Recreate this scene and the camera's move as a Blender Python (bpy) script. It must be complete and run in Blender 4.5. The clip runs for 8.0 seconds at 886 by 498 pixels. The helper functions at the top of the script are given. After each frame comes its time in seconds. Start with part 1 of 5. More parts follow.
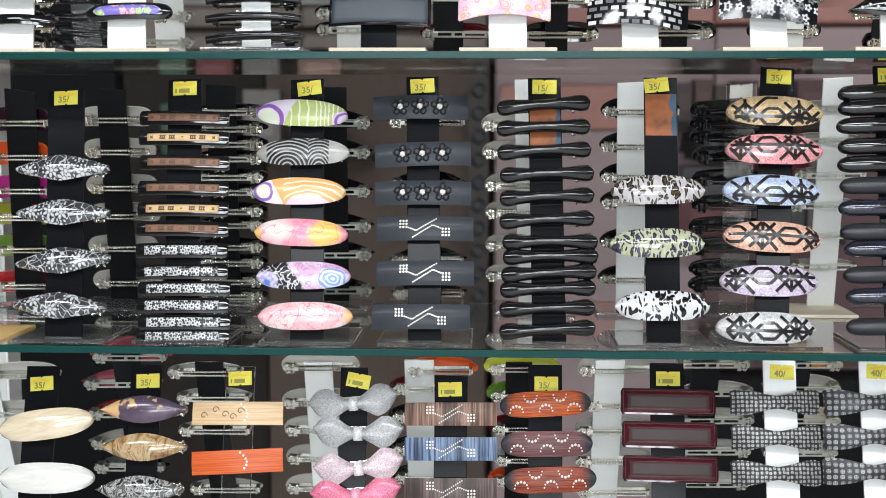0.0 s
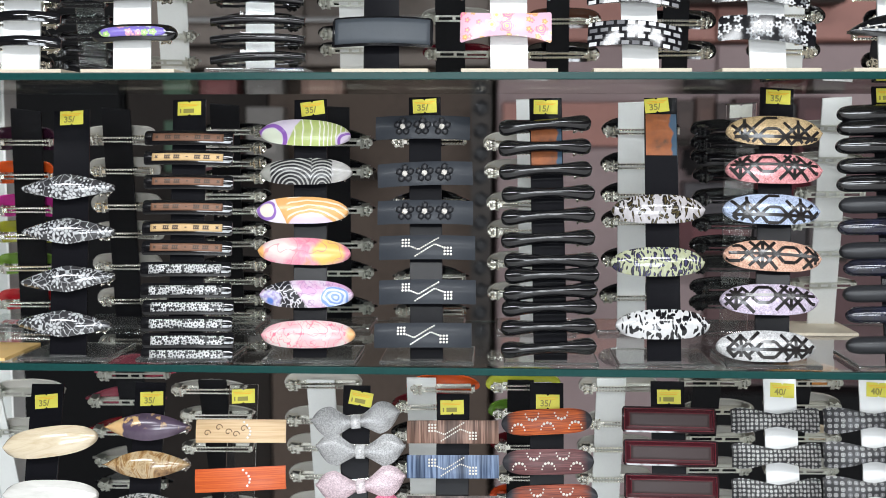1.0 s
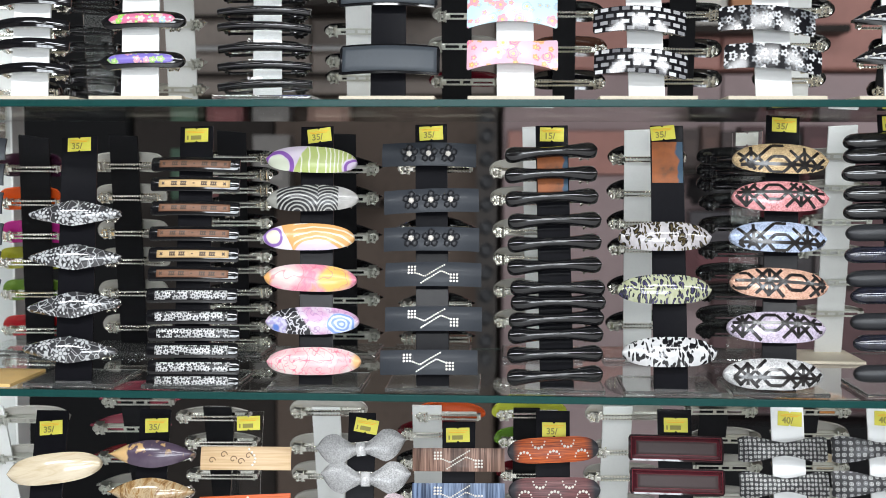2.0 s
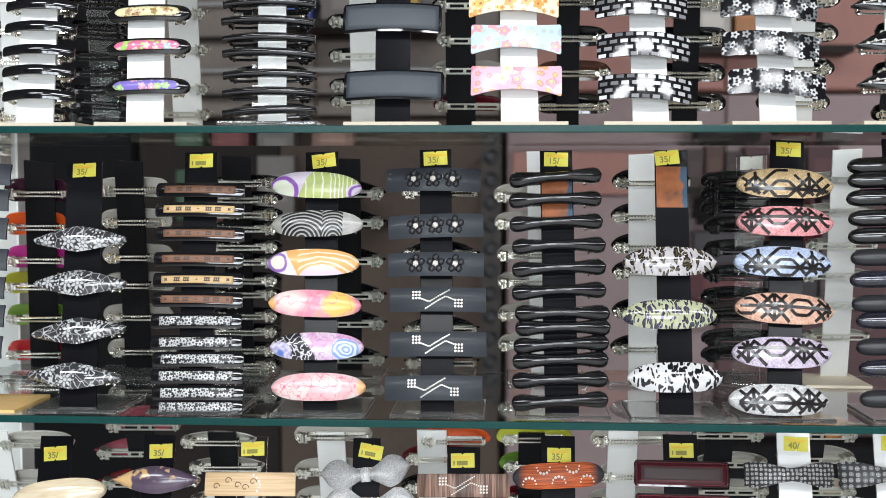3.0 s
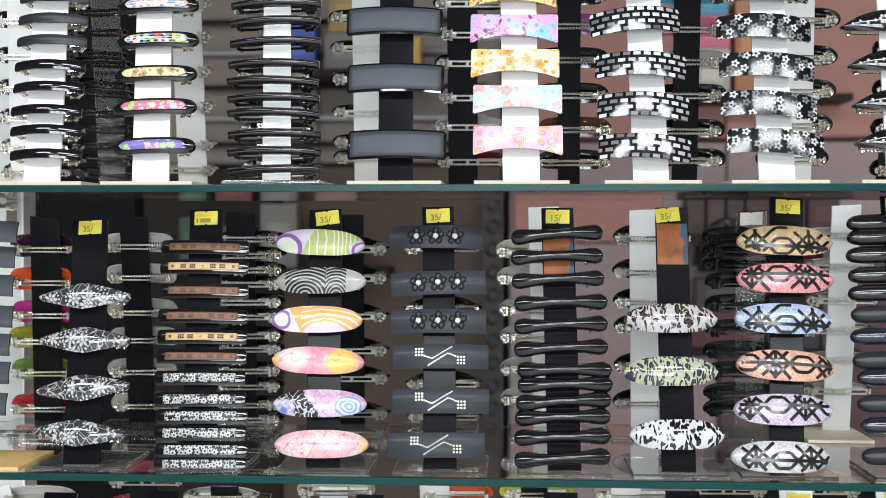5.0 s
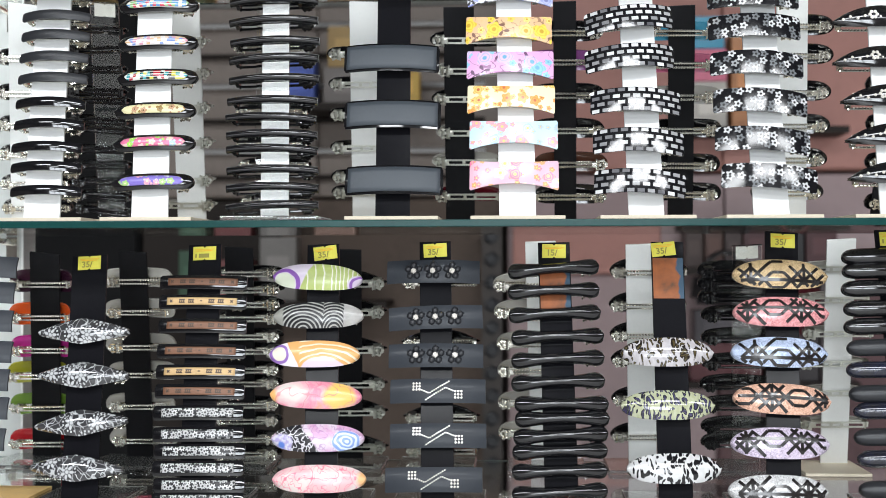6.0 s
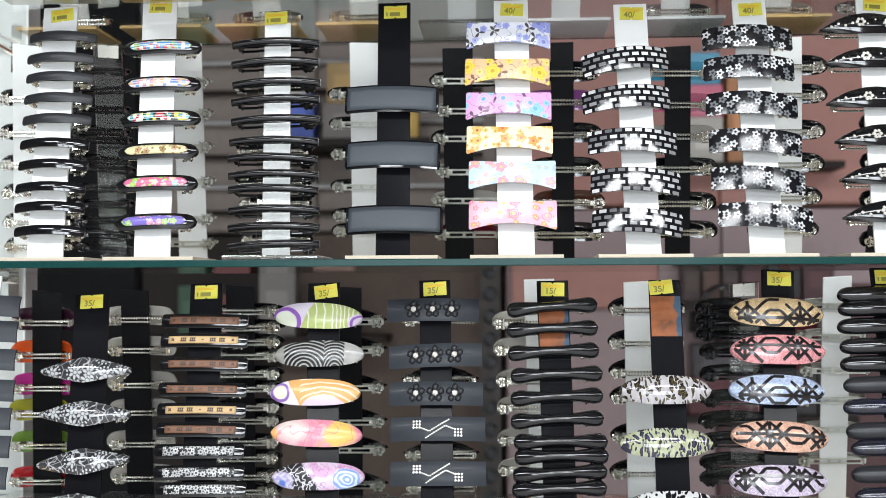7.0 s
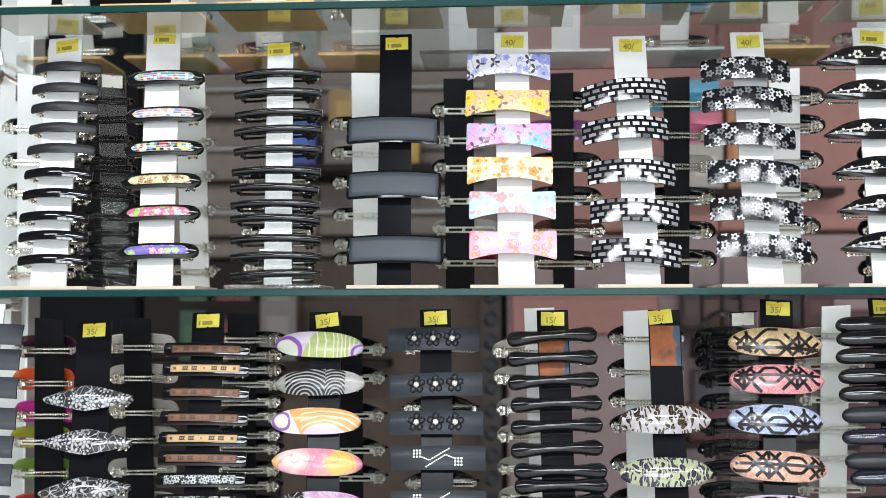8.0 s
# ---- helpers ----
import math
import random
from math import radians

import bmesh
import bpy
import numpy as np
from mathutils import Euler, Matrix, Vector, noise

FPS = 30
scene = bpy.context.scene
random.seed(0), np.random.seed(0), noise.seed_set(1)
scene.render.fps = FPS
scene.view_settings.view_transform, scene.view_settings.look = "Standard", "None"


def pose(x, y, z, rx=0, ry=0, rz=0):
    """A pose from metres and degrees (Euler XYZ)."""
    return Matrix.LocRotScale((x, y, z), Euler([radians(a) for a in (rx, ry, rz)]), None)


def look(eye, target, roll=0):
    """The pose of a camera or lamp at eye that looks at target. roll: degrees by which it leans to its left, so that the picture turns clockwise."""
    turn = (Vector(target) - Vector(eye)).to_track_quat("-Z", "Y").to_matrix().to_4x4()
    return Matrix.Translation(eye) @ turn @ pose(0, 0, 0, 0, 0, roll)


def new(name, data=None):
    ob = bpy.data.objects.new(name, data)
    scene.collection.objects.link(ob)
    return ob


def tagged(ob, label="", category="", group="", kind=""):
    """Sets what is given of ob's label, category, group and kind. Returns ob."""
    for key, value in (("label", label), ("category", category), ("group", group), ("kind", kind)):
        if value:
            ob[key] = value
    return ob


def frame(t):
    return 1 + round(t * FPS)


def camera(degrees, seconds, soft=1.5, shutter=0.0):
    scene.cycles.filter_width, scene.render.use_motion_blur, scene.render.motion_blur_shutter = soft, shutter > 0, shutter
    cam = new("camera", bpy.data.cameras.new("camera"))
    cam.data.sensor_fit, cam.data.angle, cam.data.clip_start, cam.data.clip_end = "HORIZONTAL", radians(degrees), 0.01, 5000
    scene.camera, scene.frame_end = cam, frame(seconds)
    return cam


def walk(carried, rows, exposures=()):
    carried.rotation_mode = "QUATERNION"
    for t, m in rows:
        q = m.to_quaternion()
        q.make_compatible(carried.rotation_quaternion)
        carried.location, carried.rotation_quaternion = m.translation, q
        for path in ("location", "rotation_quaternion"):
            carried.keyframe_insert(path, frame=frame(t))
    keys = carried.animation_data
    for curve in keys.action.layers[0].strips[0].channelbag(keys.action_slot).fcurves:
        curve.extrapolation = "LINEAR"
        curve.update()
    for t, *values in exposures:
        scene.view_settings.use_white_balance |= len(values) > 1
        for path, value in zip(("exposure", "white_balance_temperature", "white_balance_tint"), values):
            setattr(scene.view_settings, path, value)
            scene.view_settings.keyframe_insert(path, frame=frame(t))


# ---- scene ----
cam = camera(42.0, 8.0, soft=0.8)
PATH = [
    (0.0, (0.067, -0.95, 1.242), (-0.026, 1.038, 1.039), 0.1),
    (0.5, (0.068, -0.954, 1.243), (-0.027, 1.034, 1.051), 0.1),
    (1.0, (0.068, -0.957, 1.246), (-0.03, 1.033, 1.069), 0.1),
    (1.5, (0.067, -0.957, 1.244), (-0.035, 1.035, 1.093), 0.2),
    (3.0, (0.067, -0.956, 1.251), (-0.048, 1.038, 1.154), 0.1),
    (3.5, (0.066, -0.958, 1.256), (-0.05, 1.037, 1.173), 0.1),
    (4.0, (0.066, -0.959, 1.257), (-0.051, 1.037, 1.197), 0.1),
    (4.5, (0.066, -0.961, 1.262), (-0.052, 1.035, 1.216), 0.1),
    (6.0, (0.07, -0.969, 1.269), (-0.049, 1.027, 1.296), -0.1),
    (6.5, (0.07, -0.974, 1.271), (-0.048, 1.022, 1.326), -0.1),
    (7.0, (0.069, -0.979, 1.275), (-0.046, 1.016, 1.357), -0.2),
    (7.5, (0.071, -0.984, 1.276), (-0.047, 1.01, 1.386), -0.2),
    (8.0, (0.07, -0.986, 1.281), (-0.047, 1.007, 1.402), -0.1),
]
walk(cam, [(t, look(e, a, r)) for t, e, a, r in PATH], exposures=[(0.0, -0.62), (8.0, -0.62)])
# the far side of the shop is out of focus
cam.data.dof.use_dof = True
cam.data.dof.focus_distance = 1.03
cam.data.dof.aperture_fstop = 6.3

# ---- light ----
world = bpy.data.worlds.new("world")
scene.world = world
world.use_nodes = True
world.node_tree.nodes["Background"].inputs[0].default_value = (0.9, 0.95, 1.0, 1)
world.node_tree.nodes["Background"].inputs[1].default_value = 0.05
LAMP_WATTS = 64.0
LAMPS = [(0.42, -1.95), (-1.25, -1.95), (2.1, -1.95), (-0.5, -3.7), (1.6, -3.7)]
# strength of the fill light added behind the camera, not a known source
FILL_WATTS = 246.0
CEIL = 2.85

# ---- materials ----


class Mat:
    """A node material with a few short ways to wire it."""

    def __init__(self, name, rough=0.4, metal=0.0, coat=0.0, color=(0.5, 0.5, 0.5)):
        self.m = bpy.data.materials.new(name)
        self.m.use_nodes = True
        self.t = self.m.node_tree
        self.b = self.t.nodes["Principled BSDF"]
        self.set("Base Color", (*color, 1))
        self.set("Roughness", rough)
        self.set("Metallic", metal)
        self.set("Coat Weight", coat)
        self.set("Coat Roughness", 0.06)

    def set(self, key, v):
        if isinstance(v, bpy.types.NodeSocket):
            self.t.links.new(v, self.b.inputs[key])
        else:
            self.b.inputs[key].default_value = v
        return self

    def node(self, kind, ins=None, **attrs):
        n = self.t.nodes.new(kind)
        if "operation" in attrs:
            n.operation = attrs["operation"]
        if "data_type" in attrs:
            n.data_type = attrs["data_type"]
        if "voronoi_dimensions" in attrs:
            n.voronoi_dimensions = attrs["voronoi_dimensions"]
        if "feature" in attrs:
            n.feature = attrs["feature"]
        if "distance" in attrs:
            n.distance = attrs["distance"]
        if "offset" in attrs:
            n.offset = attrs["offset"]
        for k, v in (ins or {}).items():
            if isinstance(v, bpy.types.NodeSocket):
                self.t.links.new(v, n.inputs[k])
            else:
                n.inputs[k].default_value = v
        return n

    def math(self, op, a, b=0.0, c=0.0):
        n = self.node("ShaderNodeMath", {0: a, 1: b, 2: c}, operation=op)
        return n.outputs[0]

    def mix(self, f, a, b):
        a = (*a, 1) if isinstance(a, tuple) and len(a) == 3 else a
        b = (*b, 1) if isinstance(b, tuple) and len(b) == 3 else b
        n = self.node("ShaderNodeMix", data_type="RGBA")
        for i, v in ((0, f), (6, a), (7, b)):
            if isinstance(v, bpy.types.NodeSocket):
                self.t.links.new(v, n.inputs[i])
            else:
                n.inputs[i].default_value = v
        return n.outputs[2]

    def coord(self):
        """Object coordinates with the local x and z laid flat into x and y."""
        tc = self.node("ShaderNodeTexCoord")
        s = self.node("ShaderNodeSeparateXYZ", {0: tc.outputs["Object"]})
        r = self.node("ShaderNodeObjectInfo").outputs["Random"]
        k = self.math("MULTIPLY", r, 0.7)
        c = self.node("ShaderNodeCombineXYZ", {0: s.outputs[0], 1: s.outputs[2], 2: k})
        self.x, self.z, self.rand = s.outputs[0], s.outputs[2], r
        self.flat = self.node("ShaderNodeCombineXYZ", {0: s.outputs[0], 1: s.outputs[2], 2: 0.0}).outputs[0]
        self.shift = self.node("ShaderNodeVectorMath", {0: self.flat, 1: self.node("ShaderNodeCombineXYZ", {0: k, 1: r, 2: 0.0}).outputs[0]}, operation="ADD").outputs[0]
        return c.outputs[0]

    def noise(self, v, scale, detail=3.0, rough=0.5, dist=0.0):
        return self.node("ShaderNodeTexNoise", {"Vector": v, "Scale": scale, "Detail": detail, "Roughness": rough, "Distortion": dist}).outputs["Fac"]

    def ramp(self, f, stops, mode="LINEAR"):
        n = self.node("ShaderNodeValToRGB", {0: f})
        n.color_ramp.interpolation = mode
        e = n.color_ramp.elements
        while len(e) < len(stops):
            e.new(0.5)
        for q, (p, c) in zip(e, stops):
            q.position = p
            q.color = (*c, 1) if len(c) == 3 else c
        return n.outputs[0]

    def step(self, f, at, soft=0.03):
        n = self.node("ShaderNodeMapRange", {0: f, 1: at - soft, 2: at + soft, 3: 0.0, 4: 1.0})
        return n.outputs[0]

    def flowers(self, v, scale, radius, petals=5, jitter=0.8, depth=0.3):
        """A mask of petalled flowers, one a cell, the cell's colour and the distance from its heart."""
        vo = self.node("ShaderNodeTexVoronoi", {"Vector": v, "Scale": scale, "Randomness": jitter}, voronoi_dimensions="2D")
        sc = self.node("ShaderNodeVectorMath", {0: v, 3: 1.0}, operation="SCALE").outputs[0]
        d = self.node("ShaderNodeVectorMath", {0: sc, 1: vo.outputs["Position"]}, operation="SUBTRACT").outputs[0]
        s = self.node("ShaderNodeSeparateXYZ", {0: d})
        ang = self.math("ARCTAN2", s.outputs[1], s.outputs[0])
        lobes = self.math("COSINE", self.math("MULTIPLY", ang, float(petals)))
        edge = self.math("MULTIPLY_ADD", lobes, depth * radius, radius * (1 - depth))
        dist = vo.outputs["Distance"]
        mask = self.step(self.math("SUBTRACT", edge, dist), 0.0, 0.02)
        return mask, vo.outputs["Color"], dist

    def warp(self, amount, scale=60.0):
        """Bends the print's own x and z, so that drawn shapes come out by hand."""
        c = self.node("ShaderNodeTexNoise", {"Vector": self.flat, "Scale": scale, "Detail": 2.0}).outputs["Color"]
        q = self.node("ShaderNodeSeparateColor", {0: c})
        self.wx = self.math("ADD", self.x, self.math("MULTIPLY", self.math("SUBTRACT", q.outputs[0], 0.5), amount))
        self.wz = self.math("ADD", self.z, self.math("MULTIPLY", self.math("SUBTRACT", q.outputs[1], 0.5), amount))
        return self

    def ell(self, cx, cz, ax=1.0):
        """Distance from a point of the print, stretched along x."""
        dx = self.math("DIVIDE", self.math("SUBTRACT", self.wx, cx), ax)
        dz = self.math("SUBTRACT", self.wz, cz)
        return self.math("SQRT", self.math("ADD", self.math("MULTIPLY", dx, dx), self.math("MULTIPLY", dz, dz)))

    def inside(self, d, r, soft=0.0004):
        return self.math("SUBTRACT", 1.0, self.step(d, r, soft))

    def ring(self, d, r, w):
        return self.inside(self.math("ABSOLUTE", self.math("SUBTRACT", d, r)), w / 2, 0.0003)

    def arcs(self, d, pitch, share):
        return self.inside(self.math("FRACT", self.math("DIVIDE", d, pitch)), share, 0.07)

    def line(self, scale, width=0.012, detail=1.0):
        """Thin drawn lines that wander over the print."""
        n = self.math("ABSOLUTE", self.math("SUBTRACT", self.noise(self.flat, scale, detail), 0.5))
        return self.inside(n, width, width * 0.5)

    def both(self, a, b):
        return self.math("MULTIPLY", a, b)

    def bump(self, f, strength=0.2, distance=0.0005):
        n = self.node("ShaderNodeBump", {"Height": f, "Strength": strength, "Distance": distance})
        self.set("Normal", n.outputs[0])
        return self

    def wear(self, color, amount=0.15, scale=60.0):
        """Slight uneven tone and gloss over a plain colour."""
        v = self.node("ShaderNodeTexCoord").outputs["Object"]
        n = self.noise(v, scale, 4.0)
        f = self.noise(v, scale * 9, 2.0)
        k = self.math("MULTIPLY_ADD", self.math("MULTIPLY", n, f), 2.2, 0.45)
        dark = tuple(c * (1 - amount) for c in color)
        lite = tuple(min(1.0, c * (1 + amount)) for c in color)
        self.set("Base Color", self.mix(k, dark, lite))
        r = self.b.inputs["Roughness"].default_value
        self.set("Roughness", self.math("MULTIPLY_ADD", n, r * 0.5, r * 0.75))
        return self


def plain(name, color, rough=0.4, metal=0.0, coat=0.0, amount=0.12, scale=60.0):
    return Mat(name, rough, metal, coat).wear(color, amount, scale).m


def clear(name, tint, rough=0.0, body=1.0):
    """Clear or frosted sheet that refracts and mirrors."""
    q = Mat(name, rough, 0.0, 0.0, tint)
    q.set("Transmission Weight", body)
    q.set("IOR", 1.5)
    v = q.node("ShaderNodeTexCoord").outputs["Object"]
    q.set("Roughness", q.math("MULTIPLY_ADD", q.noise(v, 35.0), 0.04, rough))
    return q.m


GLASS = clear("shelf_glass", (0.95, 0.985, 0.97))
ACRYLIC = clear("clear_acrylic", (0.96, 0.97, 0.96), 0.0, 1.0)
PAD = clear("frosted_pad", (0.56, 0.54, 0.49), 0.22, 0.16)
EDGE = plain("glass_edge_green", (0.007, 0.040, 0.037), 0.22, 0, 0.0, 0.3, 25)
EDGE.node_tree.nodes["Principled BSDF"].inputs["Specular IOR Level"].default_value = 0.12
FOOT_CLEAR = clear("clear_acrylic_foot", (0.90, 0.92, 0.90), 0.03, 0.955)
BLACK = plain("black_acrylic_sheet", (0.006, 0.006, 0.0075), 0.14, 0, 0.0, 0.3, 30)
WHITE = plain("white_acrylic_sheet", (0.80, 0.81, 0.80), 0.35, 0, 0.2, 0.03, 40)
BACKING = plain("black_board_back", (0.006, 0.006, 0.007), 0.55, 0, 0.0, 0.3, 30)
BACKING.node_tree.nodes["Principled BSDF"].inputs["Specular IOR Level"].default_value = 0.12
BLACK.node_tree.nodes["Principled BSDF"].inputs["Specular IOR Level"].default_value = 0.11
GREY_BOARD = plain("grey_white_board_back", (0.72, 0.73, 0.71), 0.5, 0, 0, 0.05, 40)
CREAM = plain("cream_board_edge", (0.62, 0.55, 0.43), 0.6, 0, 0, 0.15, 80)
WOOD = plain("light_mdf_foot", (0.70, 0.46, 0.18), 0.6, 0, 0, 0.2, 120)
METAL = plain("nickel_clasp", (0.80, 0.78, 0.72), 0.13, 1.0, 0, 0.15, 300)
DULL = plain("dull_clasp_plate", (0.55, 0.55, 0.50), 0.35, 1.0, 0, 0.1, 300)
GLOSS = plain("gloss_black_plastic", (0.005, 0.005, 0.006), 0.10, 0, 0.6, 0.2)
MATTE = plain("matte_black_plastic", (0.017, 0.018, 0.021), 0.42, 0, 0, 0.2)
SATIN = plain("satin_charcoal", (0.026, 0.030, 0.037), 0.42, 0, 0.05, 0.15)
SATIN.node_tree.nodes["Principled BSDF"].inputs["Specular IOR Level"].default_value = 0.25
GEM = Mat("rhinestone", 0.10, 0.2, 0.6, (0.84, 0.80, 0.73)).m
TAG = plain("yellow_tag_paper", (0.66, 0.60, 0.07), 0.6, 0, 0, 0.06, 150)
TAG_LINE = plain("orange_tag_print", (0.75, 0.42, 0.02), 0.6)
TAG_INK = plain("grey_tag_ink", (0.24, 0.21, 0.04), 0.6)
GREY_TAG = plain("grey_paper_tag", (0.50, 0.49, 0.44), 0.7)


def printed(name, rough=0.18, coat=0.6):
    q = Mat(name, rough, 0.0, coat)
    q.v = q.coord()
    return q


def marble(name, stops, scale=60.0, stretch=1.0, dist=1.5, seed=0.0, rough=0.15):
    q = printed(name, rough)
    p = q.node("ShaderNodeMapping", {0: q.flat, "Location": (seed, seed, 0), "Scale": (1.0, stretch, 1.0)}).outputs[0]
    q.set("Base Color", q.ramp(q.noise(p, scale, 5.0, 0.6, dist), stops))
    return q.m


def floral(name, ground, petals, heart, scale=70.0, radius=0.42, leaf=None, lobes=5):
    """A printed ground with two sizes of flowers and, if asked, dark sprigs."""
    q = printed(name, 0.28, 0.15)
    ground2 = tuple(min(1, c * 0.82 + 0.12) for c in ground)
    base = q.mix(q.noise(q.shift, 45.0), ground, ground2)
    if leaf:
        m0, c0, _ = q.flowers(q.shift, scale * 1.5, 0.46, 3, 1.0, 0.62)
        k0 = q.step(q.node("ShaderNodeSeparateColor", {0: c0}).outputs[2], 0.45, 0.01)
        stem = q.math("SUBTRACT", 1.0, q.step(q.math("ABSOLUTE", q.math("SUBTRACT", q.noise(q.shift, 95.0, 1.0), 0.5)), 0.012, 0.006))
        base = q.mix(q.math("MAXIMUM", q.math("MULTIPLY", m0, k0), q.math("MULTIPLY", stem, 0.7)), base, leaf)
    for k, (fac, off, rad, gate) in enumerate(((1.9, 0.53, 0.36, 0.45), (1.0, 0.31, radius, 0.25))):
        p2 = q.node("ShaderNodeVectorMath", {0: q.shift, 1: (off, off * 0.55, 0)}, operation="ADD").outputs[0]
        mask, col, d = q.flowers(p2, scale * fac, rad, lobes, 0.9, 0.14)
        sep = q.node("ShaderNodeSeparateColor", {0: col})
        keep = q.step(sep.outputs[1], gate, 0.01)
        tone = q.ramp(sep.outputs[0], [(i / len(petals), c) for i, c in enumerate(petals)], "CONSTANT")
        curl = q.step(q.math("SINE", q.math("MULTIPLY", q.math("ADD", d, q.math("MULTIPLY", q.noise(q.shift, 220.0), 0.25)), 42.0)), 0.35, 0.3)
        tone = q.mix(q.math("MULTIPLY", curl, 0.45), tone, heart)
        tone = q.mix(q.step(d, 0.10, 0.03), heart, tone)
        base = q.mix(q.math("MULTIPLY", mask, keep), base, tone)
    q.set("Base Color", base)
    return q.m


def check(name, dark=(0.008, 0.008, 0.01)):
    q = printed(name, 0.1, 0.8)
    q.set("Coat Weight", 0.2)
    b = q.node("ShaderNodeTexBrick", {"Vector": q.flat, "Color1": (0.75, 0.75, 0.75, 1), "Color2": (0.10, 0.10, 0.11, 1), "Mortar": (*dark, 1), "Scale": 1.0, "Mortar Size": 0.0013, "Mortar Smooth": 0.0, "Bias": 0.0, "Brick Width": 0.0086, "Row Height": 0.0058}, offset=0.5)
    q.set("Base Color", b.outputs[0])
    return q.m


def leopard(name, ground, ground2, spot, mid=None, scale=105.0, seed=0.0):
    q = printed(name, 0.13, 0.4)
    p = q.node("ShaderNodeMapping", {0: q.flat, "Location": (seed, seed, 0), "Rotation": (0, 0, 0.5), "Scale": (1.25, 0.7, 1.0)}).outputs[0]
    w = q.node("ShaderNodeTexNoise", {"Vector": p, "Scale": 90.0}).outputs["Color"]
    p2 = q.node("ShaderNodeMix", {0: 0.017}, data_type="VECTOR")
    q.t.links.new(p, p2.inputs[4])
    q.t.links.new(w, p2.inputs[5])
    vo = q.node("ShaderNodeTexVoronoi", {"Vector": p2.outputs[1], "Scale": scale}, voronoi_dimensions="2D")
    base = q.mix(q.noise(p, 220.0), ground, ground2)
    sz = q.math("MULTIPLY_ADD", q.node("ShaderNodeSeparateColor", {0: vo.outputs["Color"]}).outputs[0], 0.34, 0.19)
    f = q.step(q.math("SUBTRACT", sz, vo.outputs["Distance"]), 0.0, 0.02)
    tone = spot if mid is None else q.mix(q.step(vo.outputs["Distance"], 0.2, 0.05), mid, spot)
    q.set("Base Color", q.mix(f, base, tone))
    return q.m


def glitter(name, color, bright=1.6, rough=0.25):
    q = printed(name, rough, 0.25)
    vo = q.node("ShaderNodeTexVoronoi", {"Vector": q.v, "Scale": 1400.0})
    s = q.node("ShaderNodeSeparateColor", {0: vo.outputs["Color"]}).outputs[0]
    hi = tuple(min(1.0, c * bright + 0.12) for c in color)
    lo = tuple(c * 0.8 for c in color)
    q.set("Base Color", q.mix(s, lo, hi))
    q.set("Metallic", 0.2)
    q.bump(s, 0.5, 0.0004)
    return q.m


def lace(name, scale=66.0):
    """Clear black lacquer over white lace: petalled flowers ringed with dots, wires and curls."""
    q = printed(name, 0.08, 1.0)
    vo = q.node("ShaderNodeTexVoronoi", {"Vector": q.shift, "Scale": scale, "Randomness": 0.9}, voronoi_dimensions="2D")
    away = q.node("ShaderNodeVectorMath", {0: q.shift, 1: vo.outputs["Position"]}, operation="SUBTRACT").outputs[0]
    p = q.node("ShaderNodeSeparateXYZ", {0: away})
    ang = q.math("ARCTAN2", p.outputs[1], p.outputs[0])
    d = vo.outputs["Distance"]
    lobes = q.math("COSINE", q.math("MULTIPLY", ang, 7.0))
    flower = q.inside(q.math("SUBTRACT", d, q.math("MULTIPLY", lobes, 0.09)), 0.33, 0.03)
    slit = q.both(q.inside(lobes, -0.55, 0.2), q.step(d, 0.12, 0.03))
    eye = q.inside(q.math("ABSOLUTE", q.math("SUBTRACT", d, 0.13)), 0.025, 0.015)
    petals = q.both(flower, q.math("SUBTRACT", 1.0, q.math("MULTIPLY", q.math("MAXIMUM", slit, eye), 0.8)))
    beads = q.both(q.inside(q.math("ABSOLUTE", q.math("SUBTRACT", d, 0.51)), 0.055, 0.02), q.step(q.math("COSINE", q.math("MULTIPLY", ang, 15.0)), 0.1, 0.2))
    wire = q.node("ShaderNodeTexVoronoi", {"Vector": q.shift, "Scale": scale * 1.7}, voronoi_dimensions="2D", feature="DISTANCE_TO_EDGE").outputs["Distance"]
    curl = q.inside(q.math("ABSOLUTE", q.math("SUBTRACT", q.noise(q.shift, 110.0, 1.0), 0.5)), 0.022, 0.012)
    pick = q.node("ShaderNodeSeparateColor", {0: vo.outputs["Color"]}).outputs[0]
    f = q.mix(q.step(pick, 0.34, 0.02), curl, q.math("MAXIMUM", petals, beads))
    ground = q.mix(q.noise(q.shift, 60.0), (0.010, 0.010, 0.012), (0.075, 0.075, 0.08))
    ground = q.mix(q.inside(wire, 0.035, 0.02), ground, (0.30, 0.30, 0.31))
    q.set("Base Color", q.mix(f, ground, (0.54, 0.55, 0.56)))
    return q.m


def flower_black(name, scale, radius, petals=5, white=(0.62, 0.62, 0.63), grey=(0.17, 0.18, 0.19), jitter=0.85, ring=False, rough=0.14, coat=0.12):
    q = printed(name, rough, coat)
    m, c, d = q.flowers(q.flat if ring or jitter < 0.3 else q.shift, scale, radius, petals, jitter, 0.06 if ring else 0.2)
    s = q.node("ShaderNodeSeparateColor", {0: c}).outputs[0]
    tone = q.mix(q.step(s, 0.5, 0.05), white, grey)
    tone = q.mix(q.step(d, radius * 0.3, 0.02), (0.03, 0.03, 0.03) if not ring else white, tone)
    if ring:
        tone = q.mix(q.math("MULTIPLY", q.step(d, radius * 0.38, 0.02), q.math("SUBTRACT", 1.0, q.step(d, radius * 0.62, 0.02))), tone, (0.05, 0.05, 0.055))
    q.set("Base Color", q.mix(m, (0.007, 0.007, 0.009), tone))
    return q.m


